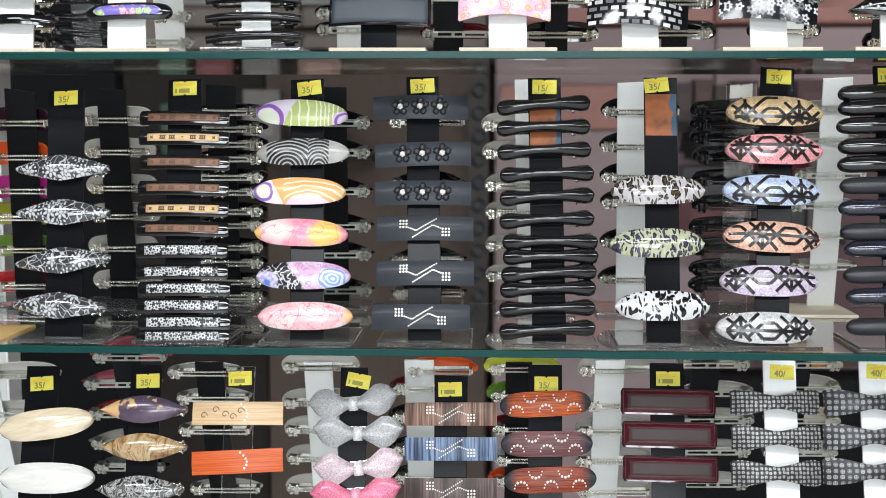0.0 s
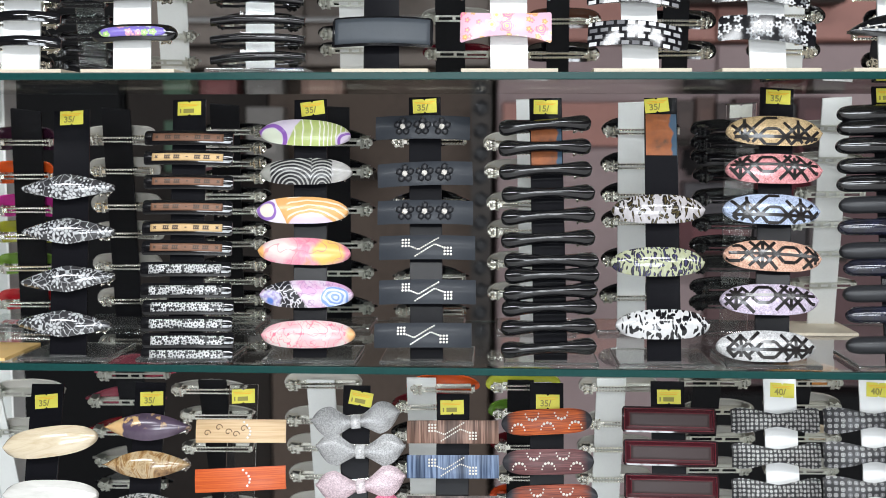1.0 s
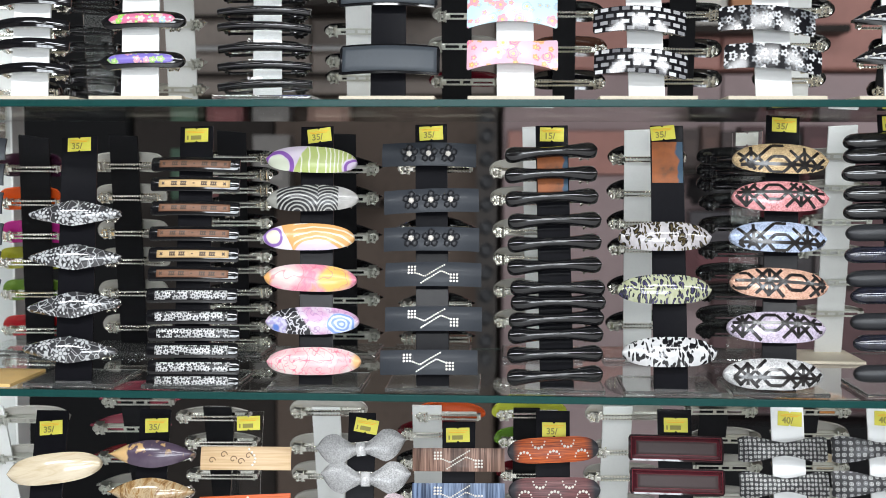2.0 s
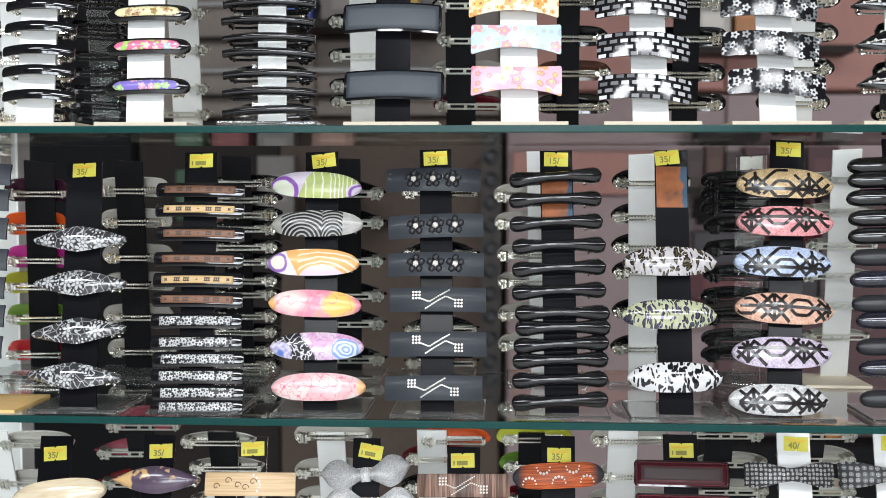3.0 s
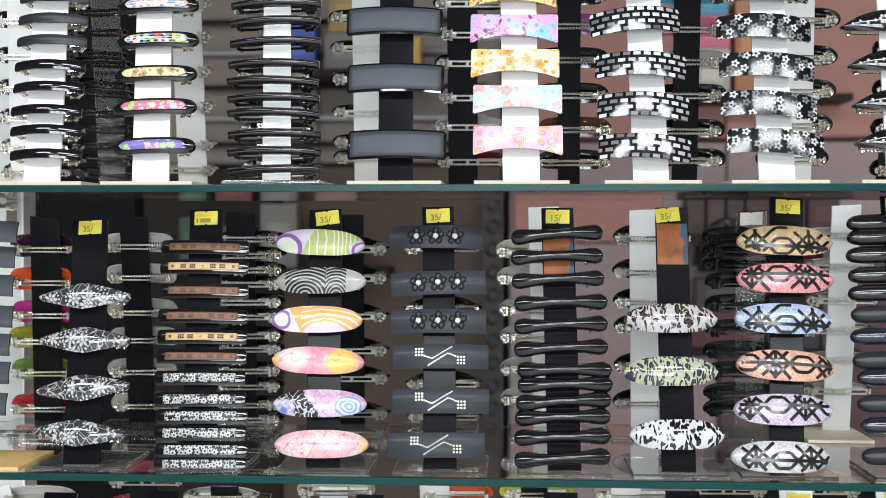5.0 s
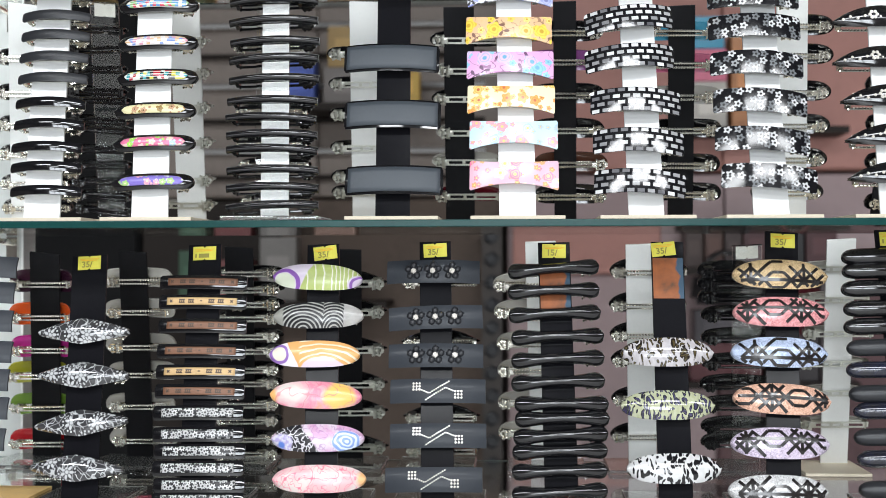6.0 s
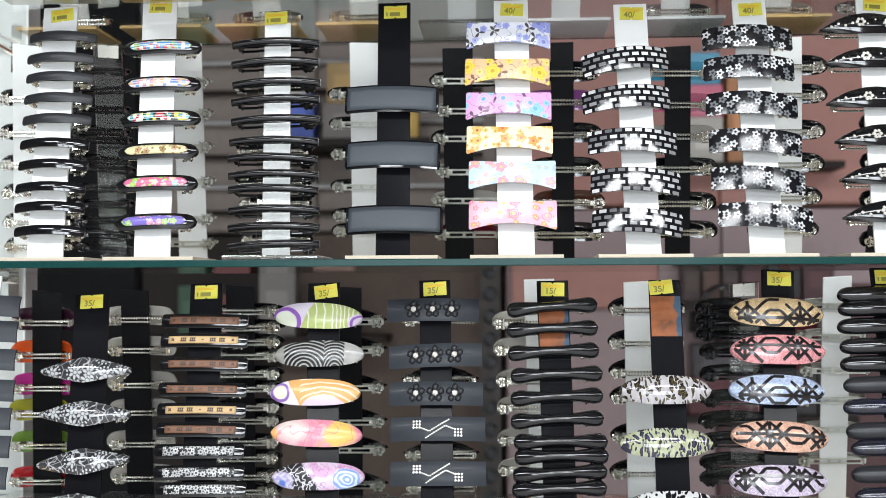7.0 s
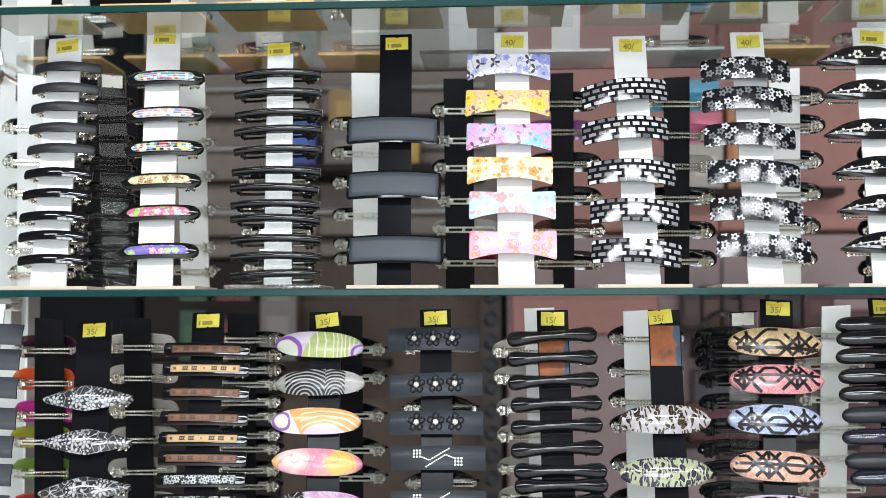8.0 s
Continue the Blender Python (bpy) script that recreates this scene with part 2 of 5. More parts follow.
def striped(name, c1, c2, freq=900.0, along="x", ends=None, half=0.04):
    q = printed(name, 0.4, 0.05)
    q.set("Specular IOR Level", 0.3)
    sc = (1.0, 0.03, 1.0) if along == "x" else (0.03, 1.0, 1.0)
    p = q.node("ShaderNodeMapping", {0: q.shift, "Scale": sc}).outputs[0]
    n = q.noise(p, freq, 3.0, 0.7)
    col = q.mix(q.step(n, 0.5, 0.09), c1, c2)
    broad = q.noise(q.node("ShaderNodeMapping", {0: q.shift, "Scale": (1.0, 0.05, 1.0)}).outputs[0], 60.0, 2.0)
    if not ends and along == "x":
        col = q.mix(q.math("MULTIPLY", q.step(broad, 0.52, 0.07), 0.75), col, tuple(k * 0.35 for k in c1))
    if ends:
        e = q.step(q.math("ABSOLUTE", q.x), half * 0.78, half * 0.10)
        col = q.mix(e, col, ends)
    q.set("Base Color", col)
    q.bump(n, 0.4, 0.0004)
    return q.m


def ethnic(name, cols, scale=310.0):
    """A printed strip of small patterned blocks."""
    q = printed(name, 0.12, 0.7)
    vo = q.node("ShaderNodeTexVoronoi", {"Vector": q.shift, "Scale": scale, "Randomness": 0.55}, voronoi_dimensions="2D", distance="CHEBYCHEV")
    s = q.node("ShaderNodeSeparateColor", {0: vo.outputs["Color"]}).outputs[0]
    base = q.ramp(s, [(i / len(cols), c) for i, c in enumerate(cols)], "CONSTANT")
    stripe = q.step(q.math("SINE", q.math("MULTIPLY", q.z, 2600.0)), 0.55, 0.1)
    q.set("Base Color", q.mix(q.math("MULTIPLY", stripe, 0.7), base, (0.85, 0.85, 0.8)))
    return q.m

# ---- mesh helpers ----
SHELF_U, SHELF_M, SHELF_L, SHELF_T = 1.307, 1.0605, 0.814, 1.5580
THICK = 0.0062
DEPTH = 0.262


def mesh_of(name, bm, material):
    me = bpy.data.meshes.new(name)
    bmesh.ops.recalc_face_normals(bm, faces=bm.faces)
    bm.to_mesh(me)
    bm.free()
    me.materials.append(material)
    return me


def smooth(me):
    for p in me.polygons:
        p.use_smooth = True
    return me


def part(name, data, material, parent, label="", m=None):
    """Links a mesh (or a bmesh) as one object under a thing or a part."""
    me = mesh_of(name, data, material) if isinstance(data, bmesh.types.BMesh) else data
    ob = new(name, me)
    ob.parent = parent
    if ACRYLIC.name in [k.name for k in me.materials]:
        ob.visible_shadow = False
    if m is not None:
        ob.matrix_basis = m
    if label:
        tagged(ob, label)
    return ob


def thing(name, m, label, category, group="", kind=""):
    ob = new(name)
    ob.empty_display_size = 0.02
    ob.matrix_basis = m
    return tagged(ob, label, category, group, kind)


def box(bm, x0, x1, y0, y1, z0, z1, bevel=0.0):
    vs = [bm.verts.new((x, y, z)) for x in (x0, x1) for y in (y0, y1) for z in (z0, z1)]
    fs = [bm.faces.new([vs[i] for i in q]) for q in ((0, 1, 3, 2), (4, 6, 7, 5), (0, 4, 5, 1), (2, 3, 7, 6), (0, 2, 6, 4), (1, 5, 7, 3))]
    if bevel:
        es = {e for q in fs for e in q.edges}
        bmesh.ops.bevel(bm, geom=list(es), offset=bevel, segments=2, affect="EDGES", profile=0.6)
    return bm


def slab(x0, x1, y0, y1, z0, z1, bevel=0.0):
    return box(bmesh.new(), x0, x1, y0, y1, z0, z1, bevel)


def rod(bm, a, b, r, n=6, steps=1, beads=0.0):
    """A round bar from a to b, beaded if asked."""
    a, b = Vector(a), Vector(b)
    d = (b - a).normalized()
    u = d.orthogonal().normalized()
    w = d.cross(u)
    rings = []
    for i in range(steps + 1):
        k = r * (1 + beads * (1 if i % 2 else -1))
        c = a.lerp(b, i / steps)
        rings.append([bm.verts.new(c + k * (math.cos(2 * math.pi * j / n) * u + math.sin(2 * math.pi * j / n) * w)) for j in range(n)])
    for p, q in zip(rings, rings[1:]):
        for j in range(n):
            bm.faces.new((p[j], p[(j + 1) % n], q[(j + 1) % n], q[j]))
    bm.faces.new(rings[0][::-1])
    bm.faces.new(rings[-1])
    return bm


def ball(bm, c, r, flat=1.0, n=6):
    """A small low dome or bead, flattened along y."""
    g = bmesh.ops.create_icosphere(bm, subdivisions=1, radius=r)["verts"]
    for v in g:
        v.co = Vector((v.co.x, v.co.y * flat, v.co.z)) + Vector(c)
    return bm


# outlines: half-height over u from -1 to 1, as a share of the half-height
def o_bar(u):
    return 1.0


def o_round(u):
    return max(0.0, 1 - abs(u) ** 9) ** 0.5


def o_panel(u):
    return max(0.80, (1 - abs(u) ** 90) ** 0.5)


def o_soft(u):
    return max(0.0, 1 - abs(u) ** 5) ** 0.5


def o_oval(u):
    return max(0.0, 1 - abs(u) ** 2.7) ** 0.5


def o_boat(u):
    return max(0.03, 1 - abs(u) ** 1.75) ** 0.92


def o_diamond(u):
    return 0.22 + 0.78 * (1 - abs(u) ** 1.25) if abs(u) < 0.985 else 0.14


def o_bone(u):
    return (0.62 + 0.38 * min(1.0, abs(u) / 0.8) ** 2) * max(0.0, 1 - abs(u) ** 16) ** 0.5


def o_flare(u):
    return (0.70 + 0.30 * u * u) * (1.0 if abs(u) < 0.97 else 1.0 - 4.0 * (abs(u) - 0.97))


def o_wing(u):
    a = abs(u)
    return 0.24 + 0.76 * min(1.0, a / 0.5) ** 1.4 if a < 0.5 else max(0.12, 1 - ((a - 0.5) / 0.5) ** 2.6)


def o_bow(u):
    a = abs(u)
    return (0.50 + 0.50 * math.sin(min(1.0, a / 0.85) * math.pi / 2) ** 1.5) * (1 if a < 0.9 else 1 - 1.2 * (a - 0.9))


def o_taper(u):
    return (0.55 + 0.45 * (u + 1) / 2) * max(0.0, 1 - abs(u) ** 12) ** 0.5


def o_crescent(u):
    return max(0.05, 1 - abs(u) ** 2) ** 0.8


class Shell:
    """A curved plate in local x (length) and z (height) that bulges to the front (-y)."""

    def __init__(self, length, height, outline, sag=0.006, crown=0.003, thick=0.0022, off=-0.004, arch=0.0, nu=26, nv=7, dz=0.0):
        self.dz = dz
        self.l, self.h, self.o, self.sag, self.crown, self.k, self.off, self.arch, self.nu, self.nv = length / 2, height / 2, outline, sag, crown, thick, off, arch, nu, nv

    def at(self, u, v, lift=0.0):
        y = self.off - self.sag * (1 - u * u) - self.crown * (1 - v * v)
        return Vector((u * self.l, y - lift, v * self.h * self.o(u) + self.arch * (1 - u * u) + self.dz))

    def uv(self, x, z):
        u = max(-1, min(1, x / self.l))
        w = max(1e-4, self.h * self.o(u))
        return u, max(-1, min(1, (z - self.arch * (1 - u * u)) / w))

    def mesh(self, name, material):
        bm = bmesh.new()
        us = [math.sin(math.pi / 2 * (2 * i / self.nu - 1)) for i in range(self.nu + 1)]
        front, back = [], []
        for u in us:
            front.append([bm.verts.new(self.at(u, 2 * j / self.nv - 1)) for j in range(self.nv + 1)])
            back.append([bm.verts.new(self.at(u, (2 * j / self.nv - 1) * 0.96) + Vector((0, self.k, 0))) for j in range(self.nv + 1)])
        for i in range(self.nu):
            for j in range(self.nv):
                bm.faces.new((front[i][j], front[i + 1][j], front[i + 1][j + 1], front[i][j + 1]))
                bm.faces.new((back[i][j], back[i][j + 1], back[i + 1][j + 1], back[i + 1][j]))
            for j in (0, self.nv):
                bm.faces.new((front[i][j], back[i][j], back[i + 1][j], front[i + 1][j]))
        for i in (0, self.nu):
            for j in range(self.nv):
                bm.faces.new((front[i][j], front[i][j + 1], back[i][j + 1], back[i][j]))
        me = mesh_of(name, bm, material)
        smooth(me)
        me.set_sharp_from_angle(angle=radians(50))
        return me

    def inset(self, name, material, fu, fv, lift=0.0004, round_ends=True, nu=22, nv=5):
        """A thin layer that lies on the plate and leaves a margin."""
        bm = bmesh.new()
        rows = []
        for i in range(nu + 1):
            u = (2 * i / nu - 1)
            w = max(0.02, (1 - abs(u) ** 8)) ** 0.5 if round_ends else 1.0
            rows.append([bm.verts.new(self.at(u * fu, (2 * j / nv - 1) * fv * w, lift)) for j in range(nv + 1)])
        for i in range(nu):
            for j in range(nv):
                bm.faces.new((rows[i][j], rows[i + 1][j], rows[i + 1][j + 1], rows[i][j + 1]))
        g = bmesh.ops.extrude_face_region(bm, geom=list(bm.faces))["geom"]
        for v in g:
            if isinstance(v, bmesh.types.BMVert):
                v.co.y -= lift
        return smooth(mesh_of(name, bm, material))

    def ribbons(self, name, material, lines, width=0.0014, lift=0.0005):
        """Raised flat bands that follow lines of (x, z) over the plate, cut off at its rim."""
        bm = bmesh.new()
        for line in lines:
            for (xa, za), (xb, zb) in zip(line, line[1:]):
                n = max(2, int(math.hypot(xb - xa, zb - za) / 0.003))
                dx, dz = xb - xa, zb - za
                k = math.hypot(dx, dz) or 1
                ox, oz = -dz / k * width / 2, dx / k * width / 2
                last = None
                for i in range(n + 1):
                    x, z = xa + dx * i / n, za + dz * i / n
                    if abs(x) > self.l * 0.97 or abs(z) > self.h * self.o(x / self.l) * 0.97:
                        last = None
                        continue
                    pair = [bm.verts.new(self.at(*self.uv(x + s * ox, z + s * oz), lift)) for s in (1, -1)]
                    if last:
                        bm.faces.new((last[0], last[1], pair[1], pair[0]))
                    last = pair
        return mesh_of(name, bm, material)

    def gems(self, name, spots, r=0.0012, material=None):
        bm = bmesh.new()
        for q in spots:
            x, z = q[:2]
            ball(bm, self.at(*self.uv(x, z), 0.0002), q[2] if len(q) > 2 else r, 0.7)
        return mesh_of(name, bm, material or GEM)


def clasp_mesh(length, style):
    """The spring clasp behind a hair clip: rails over the board, a hinge and a catch that reach to the body."""
    bm = bmesh.new()
    a = length / 2
    if style == "plate":
        for z in (-0.0020, 0.0020):
            box(bm, -a * 0.9, a * 0.7, 0.0042, 0.0049, z - 0.0007, z + 0.0007)
        for x in (-a * 0.9, -a * 0.25, a * 0.05, a * 0.62):
            box(bm, x, x + 0.003, 0.0042, 0.0049, -0.0014, 0.0014)
    else:
        for z in (-0.0018, 0.0018):
            rod(bm, (-a * 0.86, 0.0048, z * 1.06), (a * 0.75, 0.0048, z * 0.9), 0.0010, 6, 1 if style == "black" else 40, 0.0 if style == "black" else 0.27)
    # catch: two cheeks, a roll, a spring bar, a thumb lever, four ears and an end ring
    for z in (-0.0039, 0.0030):
        box(bm, a - 0.0118, a - 0.0035, -0.0035, 0.0058, z, z + 0.0009)
    rod(bm, (a - 0.0103, 0.0058, -0.0044), (a - 0.0103, 0.0058, 0.0044), 0.0013, 8, 8, 0.15)
    rod(bm, (a - 0.0064, 0.0048, -0.0046), (a - 0.0064, 0.0048, 0.0046), 0.0009, 8)
    box(bm, a - 0.0165, a - 0.0120, 0.0036, 0.0060, -0.0021, 0.0021, 0.0006)
    box(bm, a - 0.0128, a - 0.0112, 0.0040, 0.0066, -0.0036, 0.0036, 0.0006)
    box(bm, a - 0.0096, a - 0.0070, 0.0030, 0.0052, -0.0016, 0.0016, 0.0005)
    for x in (a - 0.0122, a - 0.0050) if style != "black" else ():
        for z in (-0.0043, 0.0043):
            ball(bm, (x, 0.0050, z), 0.0011)
    turn = [(a - 0.0030 + 0.0022 * math.cos(k * math.pi / 4), 0.0040, 0.0024 * math.sin(k * math.pi / 4)) for k in range(9)]
    for p, q in zip(turn, turn[1:]):
        rod(bm, p, q, 0.0006, 5)
    box(bm, a - 0.0038, a - 0.0012, -0.0035, 0.0032, -0.0022, 0.0022, 0.0005)
    # hinge
    box(bm, -a * 0.97, -a * 0.97 + 0.0040, -0.0035, 0.0046, -0.0026, 0.0026, 0.0005)
    rod(bm, (-a * 0.88, 0.0050, -0.0032), (-a * 0.88, 0.0050, 0.0032), 0.0010, 6)
    # rail under the body
    box(bm, -a * 0.95, a * 0.96, -0.0040, -0.0034, -0.0014, 0.0014)
    for v in bm.verts:
        v.co.z *= 1.2
    return mesh_of("clasp", bm, {"plate": DULL, "bead": METAL, "black": GLOSS}[style])


CLASPS = {}


def clasp_for(length, style):
    key = (round(length, 2), style)
    if key not in CLASPS:
        CLASPS[key] = clasp_mesh(length * 0.95, style)
    return CLASPS[key]


# ---- stands ----
FRONT = (0.018, 0.27)
REAR = (0.25, -0.36)


def board_pose(row, zs, x, h):
    """The pose of something fixed on a leaning board at a height over the shelf."""
    a, b = row
    if row is FRONT:
        return pose(x, a + b * h, zs + h, -math.degrees(math.atan(b)), 0, 0)
    return pose(x, a + b * h, zs + h, math.degrees(math.atan(-b)), 0, 0) @ pose(0, 0, 0, 0, 0, 180)


def tag_parts(stand, x, z, tilt=0.0, text="", material=None):
    """A price sticker with its printed line and figures on a stand's board."""
    m = pose(x, -0.0006, z, 0, tilt, 0)
    bm = bmesh.new()
    w, k = 0.0106, 0.0064
    pts = [(-w, -k), (-0.0012, -k), (0, -k + 0.0014), (0.0012, -k), (w, -k), (w, k), (0.0012, k), (0, k - 0.0014), (-0.0012, k), (-w, k)]
    vs = [bm.verts.new((p, 0.0, q)) for p, q in pts]
    f = bm.faces.new(vs)
    g = bmesh.ops.extrude_face_region(bm, geom=[f])["geom"]
    for v in g:
        if isinstance(v, bmesh.types.BMVert):
            v.co.y += 0.0005
    tag = part("price_tag", bm, material or TAG, stand, "small yellow price sticker" if material is None else "blank grey sticker", m)
    if material is None:
        part("printed_line", slab(-0.0090, 0.0090, -0.0003, 0.0, 0.0034, 0.0039), TAG_LINE, tag)
        part("printed_line", slab(-0.0080, 0.0070, -0.0003, 0.0, 0.0019, 0.0026), TAG_LINE, tag)
        if text:
            cu = bpy.data.curves.new("price", "FONT")
            cu.body, cu.size, cu.extrude, cu.offset = text, 0.0078, 0.0001, 0.00016
            cu.align_x, cu.align_y = "CENTER", "CENTER"
            cu.materials.append(TAG_INK)
            part("price_figures", cu, None, tag, "", pose(-0.002, -0.0004, -0.0018, 90, 0, 0))
        else:
            for x, w in ((-0.0085, 0.0013), (-0.0052, 0.0096)):
                part("price_bar", slab(x, x + w, -0.0003, 0.0, -0.0042, -0.0004), TAG_INK, tag)


def stand(row, zs, xb, xt, h, w, material, foot, label, tag=None, foot_w=0.080, insert=None, group="display stands", foot_dx=0.0):
    """A leaning display board on a flat foot."""
    a, b = row
    lean = math.atan(b)
    m = board_pose(row, zs, xb, 0.0)
    side = 1 if row is FRONT else -1
    ob = thing("display_stand", m @ pose(0, 0, 0, 0, side * math.degrees(math.atan((xt - xb) / h)), 0), label, "display stand", group)
    tall = h / math.cos(lean)
    bo = part("board", slab(-w / 2, w / 2, 0.0, 0.0028, 0.0015, tall, 0.0005), material, ob)
    inv = (m @ pose(0, 0, 0, 0, side * math.degrees(math.atan((xt - xb) / h)), 0)).to_3x3().to_4x4().inverted()
    turn = pose(0, 0, 0, 0, 0, 0 if side > 0 else 180)
    clear_foot = foot is ACRYLIC
    part("foot", slab(side * foot_dx - foot_w / 2, side * foot_dx + foot_w / 2, -0.012, 0.066, 0.0003, 0.0042 if clear_foot else 0.0033, 0.0012 if clear_foot else 0.0004), FOOT_CLEAR if clear_foot else foot, ob, "", inv @ turn)
    if tag:
        dx, dz, tilt, text, mat = tag
        tag_parts(ob, dx, tall - dz, tilt, text, mat)
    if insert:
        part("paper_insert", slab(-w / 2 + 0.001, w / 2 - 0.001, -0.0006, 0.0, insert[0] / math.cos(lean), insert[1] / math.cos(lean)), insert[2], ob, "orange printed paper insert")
    return ob


def clip(row, zs, spot, kind, meshes, label, group, length, style="bead", flip=False):
    """One hair clip that grips a board. meshes: (part name, mesh) pairs, the body first."""
    x, h, roll = spot
    side = 1 if row is FRONT else -1
    drop = 0.0 if row is REAR else 0.0014 if zs == SHELF_U else 0.003
    m = pose(0, 0, -drop) @ board_pose(row, zs, x, h) @ pose(0, 0, 0, 0, -side * roll, 0)
    ob = thing(kind, m, label, "hair clip", group)
    body = part("body", meshes[0][1], None, ob)
    for name, me in meshes[1:]:
        part(name.replace("rhinestones", "rhinestone_trim").replace("petals", "petal_trim"), me, None, body)
    part("clasp", clasp_for(length, style), None, ob, "", pose(0, 0, 0, 0, 180 if flip else 0, 0))
    return ob

# ---- the shop round the case ----
WALL = plain("brown_shop_wall", (0.16, 0.14, 0.13), 0.8, 0, 0, 0.08, 3)
CEILING = plain("grey_ceiling", (0.11, 0.11, 0.115), 0.85, 0, 0, 0.04, 3)
FLOOR = plain("pale_floor_tile", (0.50, 0.49, 0.475), 0.3, 0, 0, 0.1, 4)
MAUVE = plain("mauve_panel", (0.31, 0.23, 0.232), 0.6, 0, 0, 0.12, 3)
SALMON = plain("salmon_laminate", (0.36, 0.165, 0.135), 0.5, 0, 0, 0.15, 4)
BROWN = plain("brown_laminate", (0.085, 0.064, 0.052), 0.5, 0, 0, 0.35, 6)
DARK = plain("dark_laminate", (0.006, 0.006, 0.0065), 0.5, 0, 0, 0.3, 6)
TAUPE = plain("taupe_laminate", (0.15, 0.12, 0.10), 0.45, 0, 0, 0.35, 6)
STEEL = plain("steel_rail", (0.5, 0.5, 0.5), 0.35, 0.8)
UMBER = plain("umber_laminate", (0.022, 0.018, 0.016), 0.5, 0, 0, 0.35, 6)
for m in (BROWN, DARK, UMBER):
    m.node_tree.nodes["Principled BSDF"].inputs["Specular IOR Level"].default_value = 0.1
FRAME = plain("white_powder_coat", (0.52, 0.54, 0.52), 0.4, 0, 0, 0.05, 20)


def setting(name, bm, material, label, category):
    me = mesh_of(name, bm, material)
    return tagged(new(name, me), label, category, "", "structure")


setting("floor", slab(-4.0, 4.0, -5.0, 3.2, -0.1, 0.0), FLOOR, "pale grey tiled shop floor", "floor")
setting("ceiling", slab(-4.0, 4.0, -5.0, 3.2, CEIL, CEIL + 0.1), CEILING, "dark grey shop ceiling", "ceiling")
bm = slab(-4.0, -1.2, -5.1, -5.0, 0.0, CEIL)
box(bm, 1.2, 4.0, -5.1, -5.0, 0.0, CEIL)
box(bm, -1.2, 1.2, -5.1, -5.0, 0.0, 0.6)
box(bm, -1.2, 1.2, -5.1, -5.0, 2.15, CEIL)
setting("wall_south", bm, WALL, "brown shop wall, cut open for the added fill light", "wall")
# no window is known here: this bright opening is added for soft frontal fill
fill_rig = tagged(new("fill_panel"), "unseen bright panel added for soft frontal fill light", "window", "", "structure")
fill_rig.location = (0, -5.05, 0.6)
# bars only split the fill's reflections into short highlights
for x in (-1.2, -0.42, 0.33, 1.11):
    part("window_frame", slab(x, x + 0.09, -0.03, 0.05, 0.0, 1.55), FRAME, fill_rig)
part("window_frame", slab(-1.2, 1.2, -0.02, 0.045, 0.72, 0.80), FRAME, fill_rig)
fill_light = bpy.data.lights.new("frontal_fill", "AREA")
fill_light.shape, fill_light.size, fill_light.size_y, fill_light.energy, fill_light.color = "RECTANGLE", 2.36, 1.5, FILL_WATTS, (0.88, 0.94, 1.0)
li = new("frontal_fill", fill_light)
li.parent = fill_rig
li.matrix_basis = pose(0, -0.025, 0.78, 90, 0, 0)
setting("wall_north", slab(-4.0, 4.0, 3.2, 3.3, 0.0, CEIL), WALL, "brown shop wall", "wall")
setting("wall_west", slab(-4.1, -4.0, -5.0, 3.2, 0.0, CEIL), WALL, "brown shop wall", "wall")
setting("wall_east", slab(4.0, 4.1, -5.0, 3.2, 0.0, CEIL), WALL, "brown shop wall", "wall")

for lx, ly in LAMPS:
    lamp = thing("ceiling_light", pose(lx, ly, CEIL - 0.03), "white rectangular ceiling light panel", "ceiling light", "ceiling lights")
    bm = bmesh.new()
    for x0, x1, y0, y1 in ((-0.58, 0.58, -0.28, -0.26), (-0.58, 0.58, 0.26, 0.28), (-0.58, -0.56, -0.26, 0.26), (0.56, 0.58, -0.26, 0.26)):
        box(bm, x0, x1, y0, y1, -0.01, 0.03)
    part("frame", bm, FRAME, lamp)
    data = bpy.data.lights.new("panel_light", "AREA")
    data.shape, data.size, data.size_y, data.energy, data.color = "RECTANGLE", 1.12, 0.52, LAMP_WATTS, (0.94, 0.97, 1.0)
    li = new("panel_light", data)
    li.parent = lamp
    li.location = (0, 0, 0.005)


def cabinet(name, x0, x1, z0, z1, y, material, label, deep=0.4):
    ob = thing(name, pose((x0 + x1) / 2, y, z0), label, "cabinet")
    w = (x1 - x0) / 2
    part("body", slab(-w, w, 0.02, deep, 0.0, z1 - z0, 0.004), material, ob)
    n = max(1, round((x1 - x0) / 0.55))
    for i in range(n):
        a = -w + 2 * w * i / n
        door = part("door", slab(a + 0.003, a + 2 * w / n - 0.003, 0.0, 0.018, 0.003, z1 - z0 - 0.003, 0.003), material, ob)
    return ob


cabinet("wall_cabinet", 0.06, 1.5, 0.0, 1.47, 1.62, MAUVE, "mauve panelled shop cabinet against the wall")
cabinet("wall_cabinet", 0.05, 1.5, 1.475, 2.1, 1.60, SALMON, "salmon brown laminate wall cabinet")
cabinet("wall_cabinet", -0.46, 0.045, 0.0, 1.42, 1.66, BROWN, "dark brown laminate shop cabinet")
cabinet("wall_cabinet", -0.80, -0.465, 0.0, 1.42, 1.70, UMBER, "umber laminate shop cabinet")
cabinet("wall_cabinet", -0.80, 0.045, 1.425, 1.87, 1.68, TAUPE, "taupe laminate wall cabinet with steel rails")
